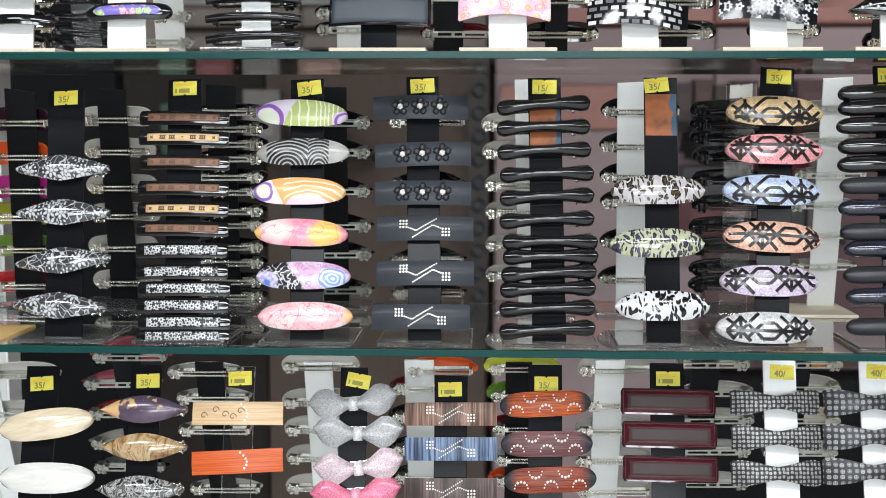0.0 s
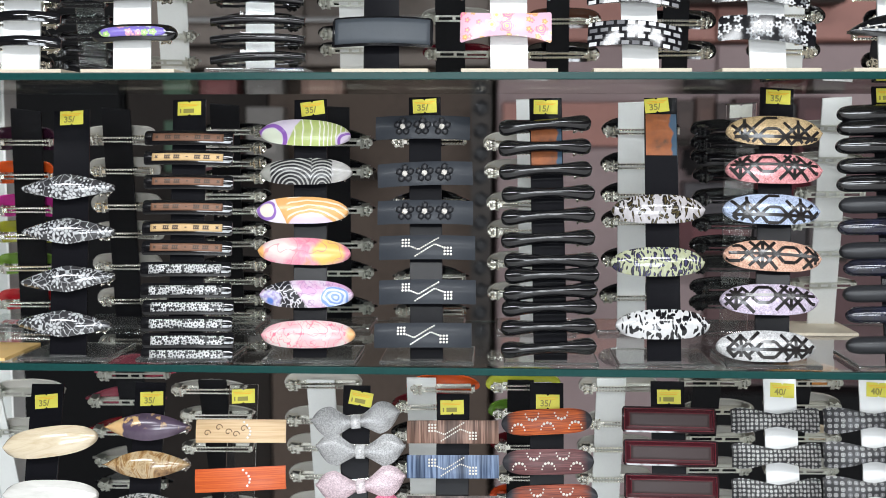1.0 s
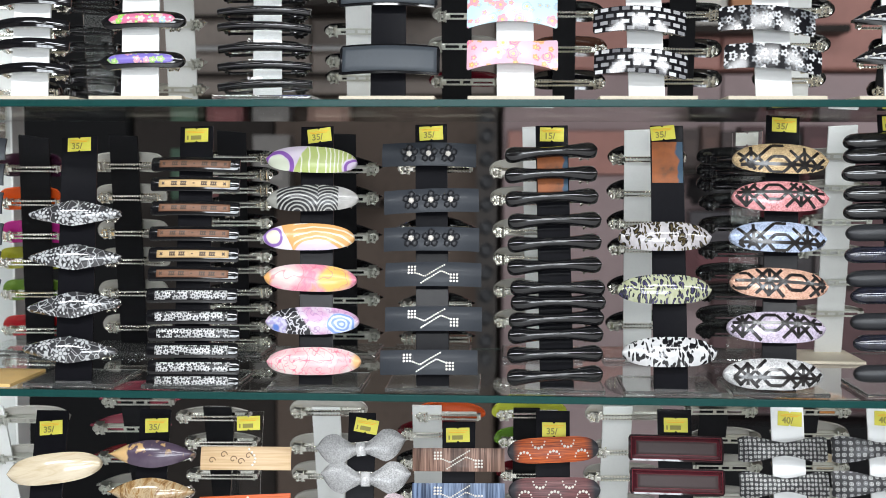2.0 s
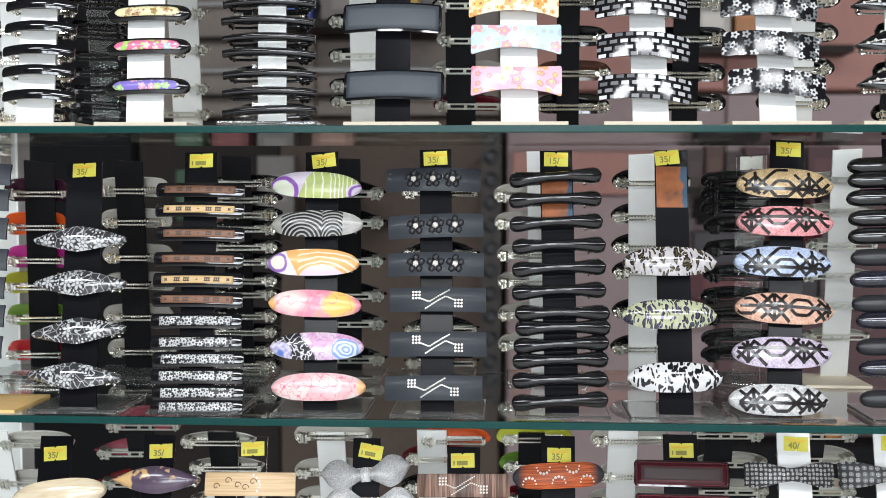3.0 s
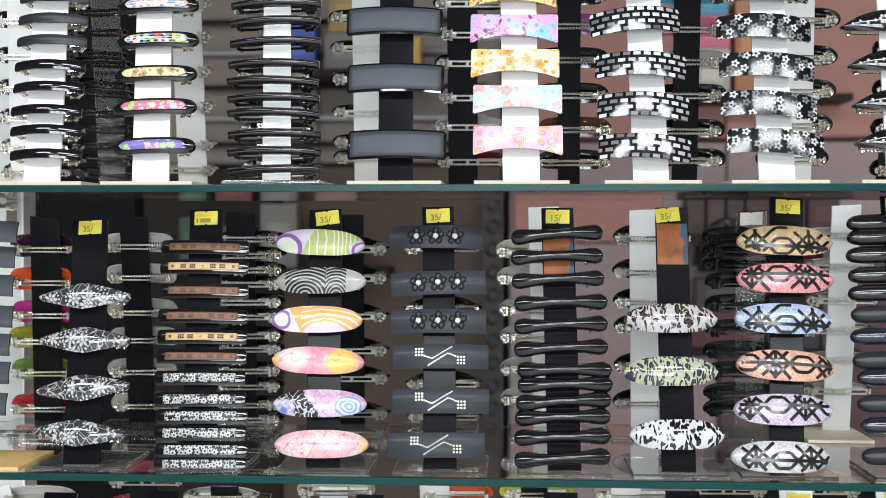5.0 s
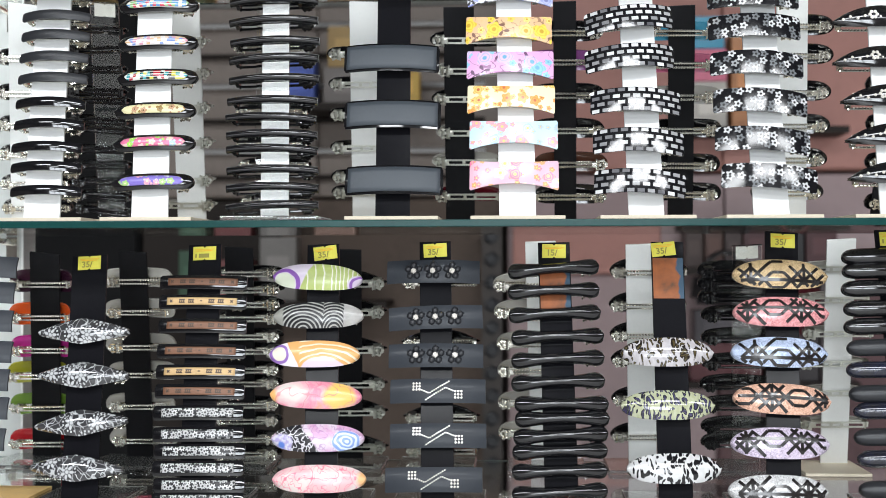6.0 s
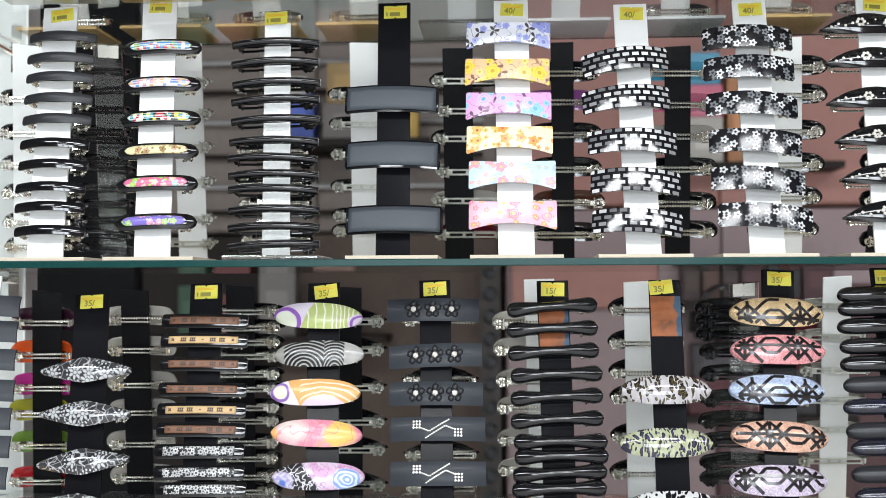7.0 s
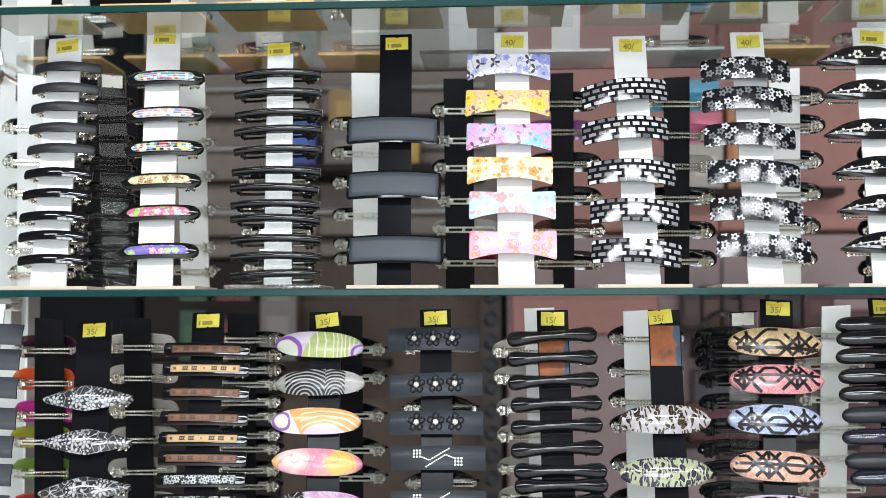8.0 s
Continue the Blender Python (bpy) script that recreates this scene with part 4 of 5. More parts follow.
for i, q in enumerate(M2[:6]):
    gold = i in (1, 4)
    clip(FRONT, Z, q, "hair_clip", [("body", body), ("inlay_band", band[GOLD if gold else BRONZE]), ("knot_pattern", knots)], "slim black hair clip with a %s knot-pattern band" % ("gold" if gold else "copper brown"), "slim clips", 0.078)
daisy = s.inset("daisy_band", flower_black("white_daisy_print", 190.0, 0.60, 7, (0.58, 0.58, 0.58), (0.46, 0.46, 0.46), 0.6, False, 0.3, 0.1), 0.80, 0.62, 0.0005, False)
run(FRONT, Z, "hair_clip", M2[6:], [[("body", body), ("daisy_band", daisy)]], ["slim black hair clip with a band of white daisies"], "slim clips", 0.078)

stand(FRONT, Z, -0.0947, -0.102, 0.2275, 0.0293, BLACK, ACRYLIC, "glossy black display board with a tilted yellow price sticker", (0.002, 0.0085, -6, "35/", None))
s = Shell(0.0815, 0.0240, o_oval, 0.006, 0.0035)
W = (0.72, 0.69, 0.70)


def oval_green():
    q = printed("swirl_green_violet", 0.28, 0.12).warp(0.005, 55.0)
    d = q.ell(-0.060, -0.006, 1.0)
    green = q.mix(q.noise(q.flat, 120.0), (0.36, 0.44, 0.12), (0.48, 0.55, 0.20))
    lines = q.mix(q.step(q.wx, 0.013, 0.001), q.arcs(d, 0.0074, 0.17), q.arcs(d, 0.0037, 0.30))
    col = q.mix(lines, green, (0.74, 0.74, 0.62))
    lilac = q.mix(q.noise(q.flat, 70.0), (0.62, 0.48, 0.70), W)
    col = q.mix(q.inside(q.math("SUBTRACT", q.wx, q.math("MULTIPLY", q.wz, 0.5)), -0.010, 0.0006), col, lilac)
    e = q.ell(-0.029, -0.007, 1.0)
    col = q.mix(q.inside(e, 0.0098), col, (0.66, 0.70, 0.56))
    col = q.mix(q.ring(e, 0.0125, 0.0038), col, (0.24, 0.09, 0.40))
    r = q.ell(0.041, -0.009, 1.0)
    col = q.mix(q.inside(r, 0.0125), col, lilac)
    q.set("Base Color", q.mix(q.ring(r, 0.0100, 0.0020), col, (0.24, 0.09, 0.40)))
    return q.m


def oval_maze():
    q = printed("swirl_black_white", 0.28, 0.12).warp(0.003, 50.0)
    a, b = q.ell(-0.013, -0.013, 1.25), q.ell(0.015, -0.016, 0.75)
    line = q.mix(q.step(q.wx, 0.0055, 0.0003), q.arcs(a, 0.0031, 0.40), q.arcs(b, 0.0031, 0.40))
    col = q.mix(line, (0.014, 0.014, 0.016), (0.38, 0.38, 0.36))
    col = q.mix(q.step(q.wx, 0.0235, 0.0005), col, q.mix(q.noise(q.flat, 90.0), (0.22, 0.21, 0.20), (0.60, 0.59, 0.57)))
    q.set("Base Color", q.mix(q.inside(q.wx, -0.0315, 0.0008), col, (0.30, 0.30, 0.27)))
    return q.m


def oval_orange():
    q = printed("swirl_orange_lilac", 0.28, 0.12).warp(0.005, 55.0)
    d = q.ell(0.009, -0.015, 1.75)
    base = q.mix(q.noise(q.flat, 90.0), (0.74, 0.36, 0.11), (0.80, 0.46, 0.18))
    col = q.mix(q.both(q.arcs(d, 0.0046, 0.30), q.step(q.wx, -0.012, 0.001)), base, (0.84, 0.72, 0.55))
    col = q.mix(q.inside(d, 0.0118), col, (0.72, 0.60, 0.76))
    col = q.mix(q.inside(q.math("ADD", q.wx, q.math("MULTIPLY", q.wz, 0.5)), -0.0185, 0.0004), col, (0.78, 0.72, 0.78))
    e = q.ell(-0.0305, 0.000, 1.0)
    col = q.mix(q.inside(e, 0.0065), col, (0.80, 0.74, 0.60))
    q.set("Base Color", q.mix(q.ring(e, 0.0077, 0.0026), col, (0.28, 0.14, 0.46)))
    return q.m


def oval_watercolour():
    q = printed("watercolour_pink_yellow", 0.28, 0.12).warp(0.012, 70.0)
    col = q.ramp(q.noise(q.flat, 60.0, 4.0, 0.6, 0.8), [(0.32, (0.72, 0.50, 0.52)), (0.46, (0.76, 0.24, 0.34)), (0.56, (0.72, 0.36, 0.42)), (0.68, (0.76, 0.34, 0.18))])
    col = q.mix(q.inside(q.ell(-0.021, 0.002, 1.5), 0.0095, 0.003), col, (0.74, 0.67, 0.63))
    col = q.mix(q.inside(q.ell(0.021, 0.000, 1.25), 0.0110, 0.002), col, (0.76, 0.52, 0.13))
    col = q.mix(q.inside(q.ell(-0.041, 0.000, 1.0), 0.0085, 0.002), col, (0.86, 0.46, 0.16))
    q.set("Base Color", q.mix(q.math("MULTIPLY", q.line(62.0), 0.6), col, (0.66, 0.16, 0.22)))
    return q.m


def oval_paisley():
    q = printed("paisley_lilac_blue", 0.28, 0.12).warp(0.005, 90.0)
    col = q.mix(q.step(q.noise(q.flat, 75.0), 0.5, 0.06), (0.62, 0.36, 0.54), (0.66, 0.56, 0.65))
    col = q.mix(q.math("MULTIPLY", q.line(130.0, 0.018), 0.6), col, (0.36, 0.16, 0.40))
    fan = q.ell(0.026, -0.003, 1.2)
    col = q.mix(q.inside(fan, 0.0098), col, q.mix(q.arcs(fan, 0.0032, 0.5), (0.22, 0.34, 0.68), (0.62, 0.68, 0.84)))
    black = q.mix(q.line(170.0, 0.030), (0.014, 0.014, 0.018), (0.66, 0.64, 0.68))
    slant = q.math("ADD", q.wx, q.math("MULTIPLY", q.wz, 0.7))
    col = q.mix(q.both(q.step(slant, -0.034, 0.001), q.inside(slant, -0.006, 0.001)), col, black)
    burst = q.ell(-0.031, -0.005, 1.0)
    petal = q.mix(q.step(q.noise(q.flat, 330.0, 1.0), 0.5, 0.1), (0.62, 0.60, 0.68), (0.40, 0.35, 0.60))
    col = q.mix(q.inside(burst, 0.0098, 0.001), col, petal)
    q.set("Base Color", q.mix(q.inside(burst, 0.0030, 0.001), col, (0.10, 0.20, 0.58)))
    return q.m


def oval_rose():
    q = printed("rose_pink_white", 0.28, 0.12).warp(0.006, 80.0)
    col = q.mix(q.step(q.noise(q.flat, 60.0, 2.0), 0.52, 0.08), (0.74, 0.63, 0.60), (0.74, 0.44, 0.46))
    col = q.mix(q.math("MAXIMUM", q.line(70.0, 0.010), q.line(125.0, 0.010)), col, (0.80, 0.20, 0.28))
    q.set("Base Color", q.mix(q.inside(q.ell(0.042, 0.001, 1.0), 0.0085, 0.002), col, (0.85, 0.48, 0.22)))
    return q.m


ovals = [("green, violet and white swirls", oval_green()), ("black and white labyrinth lines", oval_maze()), ("orange and lilac swirls", oval_orange()),
         ("pink and yellow watercolour", oval_watercolour()), ("lilac and blue paisley", oval_paisley()), ("pink rose line drawing on white", oval_rose())]
run(FRONT, Z, "hair_clip", [(-0.1053, 0.1979, -2.0), (-0.103, 0.164, 1.0), (-0.1053, 0.1302, 0.3), (-0.1023, 0.095, -1.6), (-0.099, 0.0589, 0.6), (-0.0963, 0.0253, 0.7)], [[("body", s.mesh("oval_clip_body", m))] for _, m in ovals], ["oval lacquered hair clip with " + n for n, _ in ovals], "oval clips", 0.076)

stand(FRONT, Z, 0.0063, 0.0005, 0.2296, 0.0285, BLACK, ACRYLIC, "glossy black display board with a yellow price sticker", (0.0, 0.0085, -2, "35/", None))
s = Shell(0.0835, 0.0212, o_bar, 0.006, 0.0022)
body = s.mesh("charcoal_clip_body", SATIN)
PETAL = plain("black_petal", (0.019, 0.020, 0.024), 0.45)
trim = []
for c in (-0.0172, 0.0, 0.0172):
    bm = bmesh.new()
    for i in range(5):
        k = i * 2 * math.pi / 5 + 0.3
        ball(bm, s.at(*s.uv(c + 0.0052 * math.cos(k), 0.0054 * math.sin(k)), 0.0006), 0.0034, 0.6)
    trim.append(("flower", smooth(mesh_of("flower", bm, PETAL))))
    trim.append(("rhinestone", s.gems("rhinestone", [(c, 0, 0.0029)])))
sline = [(-0.0135 + 0.0018 * i, 0.0002 - 0.0022 * min(1.0, i / 3) + (0.0011 * (i - 4) if i > 4 else 0.0), 0.00085) for i in range(14)]
sgem = sline + [(-x, -z, r) for x, z, r in sline] + [(sx * (0.0155 + 0.0027 * i), sx * (-0.0062 + 0.0027 * j), 0.0012) for sx in (-1, 1) for i in range(3) for j in range(3)]
ess = s.gems("rhinestones", sgem)
M4 = [(-0.0006, 0.2031, 0.1), (0.0022, 0.1625, 2.0), (0.0029, 0.1294, 0.3), (0.0051, 0.0992, 0.4), (0.0059, 0.0618, 0.6), (0.0027, 0.0256, 0.7)]
run(FRONT, Z, "hair_clip", M4[:3], [[("body", body)] + trim], ["matte charcoal hair clip with three black rhinestone flowers"], "charcoal clips", 0.078)
run(FRONT, Z, "hair_clip", M4[3:], [[("body", body), ("rhinestones", ess)]], ["matte charcoal hair clip with S-shaped rhinestone lines"], "charcoal clips", 0.078)

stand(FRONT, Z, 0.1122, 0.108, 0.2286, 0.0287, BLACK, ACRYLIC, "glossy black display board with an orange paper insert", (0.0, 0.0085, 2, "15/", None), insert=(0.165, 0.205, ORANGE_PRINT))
s = Shell(0.0815, 0.0150, o_bone, 0.005, 0.0050)
run(FRONT, Z, "hair_clip", [(0.1071, 0.2058, 3.8), (0.107, 0.1865, 1.6), (0.1077, 0.1663, 2.4), (0.11, 0.1464, 1.7), (0.1099, 0.1271, 2.5), (0.1098, 0.1076, 2.5), (0.1126, 0.0891, 0.5), (0.113, 0.0769, 1.2), (0.1115, 0.0629, 3.1), (0.1107, 0.0499, 1.9), (0.1101, 0.0337, 1.9), (0.1101, 0.0163, 3.3)], [[("body", s.mesh("bone_clip_body", GLOSS))]], ["bone-shaped glossy black hair clip"], "bone clips", 0.078)

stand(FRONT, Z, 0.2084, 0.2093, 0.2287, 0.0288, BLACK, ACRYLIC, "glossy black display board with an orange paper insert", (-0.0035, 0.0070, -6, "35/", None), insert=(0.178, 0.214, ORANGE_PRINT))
s = Shell(0.0800, 0.0255, o_oval, 0.007, 0.0045)
leo = [("white and brown", leopard("leopard_white_brown", (0.68, 0.66, 0.68), (0.30, 0.27, 0.28), (0.02, 0.016, 0.012), (0.09, 0.07, 0.03), 215.0, 0.2)), ("green and blue", leopard("leopard_green_blue", (0.60, 0.62, 0.48), (0.30, 0.32, 0.14), (0.025, 0.025, 0.035), (0.06, 0.055, 0.13), 250.0, 0.6)), ("white and black", leopard("leopard_white_black", (0.75, 0.75, 0.75), (0.52, 0.52, 0.52), (0.008, 0.008, 0.01), None, 185.0, 0.9))]
run(FRONT, Z, "hair_clip", [(0.2049, 0.1325, 0.3), (0.2035, 0.088, 0.5), (0.207, 0.0362, 0.7)], [[("body", s.mesh("leopard_clip_body", m))] for _, m in leo], ["oval glossy hair clip with %s leopard spots" % n for n, _ in leo], "leopard clips", 0.078)

stand(FRONT, Z, 0.2979, 0.311, 0.2378, 0.0290, BLACK, ACRYLIC, "glossy black display board with a yellow price sticker", (0.001, 0.0085, 0, "35/", None))
s = Shell(0.0825, 0.0265, o_oval, 0.007, 0.0042)
LATTICE_INK = plain("black_lattice", (0.012, 0.010, 0.010), 0.25, 0, 0.4)


def lattice(shell, at, level):
    """Stars in diamonds, joined by long hexagons; at and level shift the print on the clip."""
    out = []
    for k in (-1, 0, 1):
        c = at + 0.0455 * k
        r, step_in, half = 0.0112, 0.0178, 0.0066
        out += [[(c, level - 0.016), (c, level + 0.016)], [(c + r, level), (c + 0.0455 - r, level)], [(c - r, level), (c + r, level)]]
        out += [[(c - 0.0128, level - 0.0128), (c + 0.0128, level + 0.0128)], [(c - 0.0128, level + 0.0128), (c + 0.0128, level - 0.0128)]]
        out += [[(c - r, level), (c, level + r), (c + r, level), (c, level - r), (c - r, level)]]
        for g in (-1, 1):
            out += [[(c + r, level), (c + step_in, level + g * half), (c + 0.0455 - step_in, level + g * half), (c + 0.0455 - r, level)]]
            out += [[(c + 0.0128, level + g * 0.0128), (c + step_in, level + g * 0.0170), (c + 0.0455 - step_in, level + g * 0.0170)]]
    return shell.ribbons("lattice_pattern", LATTICE_INK, out, 0.0027, 0.0004)


SHIFT = [(0.0190, -0.0060), (0.0157, 0.0030), (0.0235, -0.0055), (-0.0100, 0.0010), (0.0165, 0.0035), (0.0235, -0.0030)]
hues = [("gold", (0.50, 0.35, 0.17)), ("pink", (0.60, 0.21, 0.22)), ("pale blue", (0.33, 0.40, 0.56)), ("peach", (0.62, 0.32, 0.22)), ("lilac", (0.46, 0.39, 0.50)), ("silver", (0.47, 0.47, 0.47))]
run(FRONT, Z, "hair_clip", [(0.3062, 0.1997, -2.0), (0.3049, 0.1671, -1.1), (0.3013, 0.1326, -1.7), (0.3008, 0.0935, -2.9), (0.2969, 0.0573, -0.7), (0.2927, 0.0191, -0.6)], [[("body", s.mesh("lattice_clip_body", glitter("glitter_" + n.replace(" ", "_"), c))), ("lattice_pattern", lattice(s, *k))] for (n, c), k in zip(hues, SHIFT)], ["oval %s glitter hair clip with black lattice lines" % n for n, _ in hues], "lattice clips", 0.078)

stand(FRONT, Z, 0.4076, 0.4076, 0.2388, 0.0285, BLACK, ACRYLIC, "glossy black display board with a yellow price sticker", (0.0, 0.0085, 0, "", None))
s = Shell(0.0780, 0.0150, o_round, 0.005, 0.0055)
tones = [GLOSS] * 5 + [MATTE, marble("smoky_blue_marble", [(0.35, (0.012, 0.012, 0.015)), (0.6, (0.016, 0.018, 0.04)), (0.75, (0.05, 0.05, 0.06))], 60.0)]
ms = [s.mesh("smooth_clip_body", k) for k in tones]
run(FRONT, Z, "hair_clip", [(0.4003, 0.2161, 0.1), (0.3999, 0.2038, 0.1), (0.3978, 0.1882, 0.2), (0.3985, 0.1708, 0.2), (0.3974, 0.1555, 0.3), (0.3985, 0.1374, 0.3), (0.3967, 0.119, 0.4), (0.3972, 0.0989, 0.5), (0.3999, 0.085, 0.5), (0.3984, 0.0634, 0.6), (0.3999, 0.0461, 0.6), (0.399, 0.0213, 0.7)], [[("body", ms[i])] for i in (0, 0, 0, 0, 0, 5, 6, 5, 6, 5, 6, 5)], ["smooth black hair clip with rounded ends"], "smooth clips", 0.074)

# lower shelf, front
Z = SHELF_L
stand(FRONT, Z, -0.3484, -0.3484, 0.2128, 0.0301, BLACK, ACRYLIC, "glossy black display board with a yellow price sticker", (0.0, 0.016, -5, "35/", None))
s = Shell(0.0870, 0.0275, o_oval, 0.007, 0.0045)
pearl = [marble("pearl_cream", [(0.3, (0.56, 0.44, 0.28)), (0.55, (0.70, 0.60, 0.44)), (0.8, (0.62, 0.50, 0.33))], 22.0, 5.0), marble("pearl_white", [(0.3, (0.62, 0.61, 0.57)), (0.6, (0.74, 0.73, 0.69)), (0.8, (0.66, 0.64, 0.58))], 22.0, 5.0)]
run(FRONT, Z, "hair_clip", [(-0.3404, 0.1644, 7.8), (-0.3366, 0.1186, 0.8)], [[("body", s.mesh("pearl_clip_body", m))] for m in pearl], ["large oval cream pearl hair clip", "large oval white pearl hair clip"], "pearl clips", 0.08)

stand(FRONT, Z, -0.2521, -0.2521, 0.2153, 0.0285, BLACK, ACRYLIC, "glossy black display board with a yellow price sticker", (0.002, 0.015, -3, "35/", None))
s = Shell(0.0805, 0.0250, o_boat, 0.006, 0.0045)
violet = printed("marble_violet_sand", 0.2, 0.3).warp(0.010, 90.0)
tone = violet.mix(violet.noise(violet.flat, 70.0, 4.0), (0.045, 0.030, 0.055), (0.12, 0.085, 0.125))
sand = violet.mix(violet.noise(violet.flat, 160.0), (0.58, 0.33, 0.12), (0.66, 0.46, 0.24))
tone = violet.mix(violet.inside(violet.wx, -0.0215, 0.0008), tone, sand)
tone = violet.mix(violet.both(violet.step(violet.noise(violet.flat, 95.0, 3.0), 0.57, 0.03), violet.step(violet.wz, 0.001, 0.003)), tone, sand)
violet.set("Base Color", tone)
boat = [("violet brown and sand", violet.m), ("amber brown", marble("marble_amber", [(0.3, (0.10, 0.05, 0.02)), (0.45, (0.32, 0.18, 0.07)), (0.55, (0.5, 0.38, 0.22)), (0.7, (0.2, 0.1, 0.04))], 70.0, 0.6, 2.5, 0.1)), ("black and silver", marble("marble_black_silver", [(0.42, (0.02, 0.02, 0.02)), (0.5, (0.5, 0.5, 0.48)), (0.56, (0.04, 0.04, 0.04)), (0.72, (0.3, 0.3, 0.28))], 70.0, 0.8, 3.0, 0.3))]
run(FRONT, Z, "hair_clip", [(-0.2507, 0.1786, 0.7), (-0.2496, 0.1462, 0.8), (-0.2506, 0.1099, 0.8)], [[("body", s.mesh("boat_clip_body", m))] for _, m in boat], ["boat-shaped marbled hair clip in %s" % n for n, _ in boat], "marbled clips", 0.076)

stand(FRONT, Z, -0.1654, -0.1654, 0.2146, 0.0270, ACRYLIC, ACRYLIC, "clear acrylic display board with a yellow price sticker", (0.0, 0.011, -3, "", None))
s = Shell(0.0823, 0.0208, o_bar, 0.006, 0.0012)
curl = [[(c + 0.0035 * math.cos(a * 0.5) * (1 - a / 16), z + 0.0035 * math.sin(a * 0.5) * (1 - a / 16)) for a in range(13)] for c, z in ((-0.030, -0.002), (-0.019, 0.003), (-0.010, -0.001), (-0.003, -0.003), (0.004, 0.002))]
wood = [striped("beige_grain", (0.66, 0.48, 0.29), (0.56, 0.38, 0.21), 500.0, "z"), striped("orange_grain", (0.62, 0.13, 0.03), (0.50, 0.08, 0.02), 700.0, "z")]
dots = s.gems("rhinestones", [(0.004 + 0.006 * math.sin(i * 0.5), 0.008 - 0.0028 * i, 0.0013) for i in range(6)])
curls = s.ribbons("curl_pattern", plain("umber_curl_print", (0.10, 0.055, 0.02), 0.5), curl, 0.0008, 0.0003)
clip(FRONT, Z, (-0.1655, 0.1762, 0.7), "hair_clip", [("body", s.mesh("grain_clip_body", wood[0])), ("curl_pattern", curls), ("rhinestones", dots)], "rectangular beige hair clip with brown curls and rhinestones", "grained clips", 0.078)
clip(FRONT, Z, (-0.1641, 0.1349, 3.4), "hair_clip", [("body", s.mesh("grain_clip_body", wood[1])), ("rhinestones", dots)], "rectangular orange hair clip with a rhinestone curve", "grained clips", 0.078)

stand(FRONT, Z, -0.0612, -0.0612, 0.2147, 0.0250, BLACK, ACRYLIC, "glossy black display board with a tilted yellow price sticker", (0.004, 0.012, 10, "", None))
s = Shell(0.0810, 0.0285, o_wing, 0.004, 0.0035, arch=-0.0050, nu=40)
knot = Shell(0.0085, 0.0125, o_panel, 0.002, 0.003, 0.006, -0.0085, nu=8, nv=5, dz=-0.0050)
bows = [("silver", glitter("glitter_bow_silver", (0.27, 0.27, 0.27), 1.3, 0.4)), ("silver", None), ("pale pink", glitter("glitter_bow_pale_pink", (0.46, 0.35, 0.38), 1.3, 0.4)), ("pink", glitter("glitter_bow_pink", (0.58, 0.10, 0.20), 1.2, 0.4))]
bows[1] = bows[0]
KNOTS = {"silver": glitter("glitter_knot_silver", (0.5, 0.5, 0.5), 1.4), "pale pink": glitter("glitter_knot_pale", (0.66, 0.58, 0.6), 1.3), "pink": glitter("glitter_knot_pink", (0.75, 0.3, 0.4), 1.3)}
run(FRONT, Z, "hair_bow", [(-0.0614, 0.1905, 6.4), (-0.0559, 0.165, 0.7), (-0.0551, 0.1355, 6.8), (-0.057, 0.1127, 5.3)], [[("body", s.mesh("bow_body", m)), ("knot", knot.mesh("knot", KNOTS[n]))] for n, m in bows], ["%s glitter bow-shaped hair clip with a central knot" % n for n, _ in bows], "glitter bows", 0.07)

stand(FRONT, Z, 0.0269, 0.0269, 0.2082, 0.0296, BLACK, ACRYLIC, "glossy black display board with a yellow price sticker", (-0.001, 0.012, -2, "", None))
s = Shell(0.0824, 0.0205, o_bar, 0.006, 0.0014)
ess2 = s.gems("rhinestones", sgem)
bars = [("brown", striped("brown_streaks", (0.10, 0.05, 0.035), (0.33, 0.20, 0.15), 420.0)), ("blue", striped("blue_streaks", (0.035, 0.06, 0.12), (0.20, 0.27, 0.40), 420.0)), ("mauve brown", striped("mauve_streaks", (0.06, 0.04, 0.038), (0.17, 0.12, 0.11), 420.0))]
run(FRONT, Z, "hair_clip", [(0.0269, 0.178, 0.7), (0.0273, 0.1484, 0.8), (0.0278, 0.114, 0.8)], [[("body", s.mesh("streak_clip_body", m)), ("rhinestones", ess2)] for _, m in bars], ["rectangular %s streaked hair clip with rhinestone lines" % n for n, _ in bars], "streaked clips", 0.078)

stand(FRONT, Z, 0.1113, 0.1113, 0.2189, 0.0304, BLACK, ACRYLIC, "glossy black display board with a yellow price sticker", (0.001, 0.017, 0, "35/", None))
s = Shell(0.0815, 0.0225, o_soft, 0.006, 0.0025)
arcs = []
for c, z, k in ((-0.026, -0.0045, 1), (0.0, -0.0045, 1), (0.025, -0.0045, 1), (-0.013, 0.0055, -1), (0.013, 0.0055, -1)):
    arcs += [(c + 0.0058 * math.cos(math.pi * i / 6), z + k * 0.0055 * math.sin(math.pi * i / 6) - k * 0.002, 0.0014 if i in (2, 3, 4) else 0.0009) for i in range(7)]
arcs = s.gems("rhinestones", arcs)
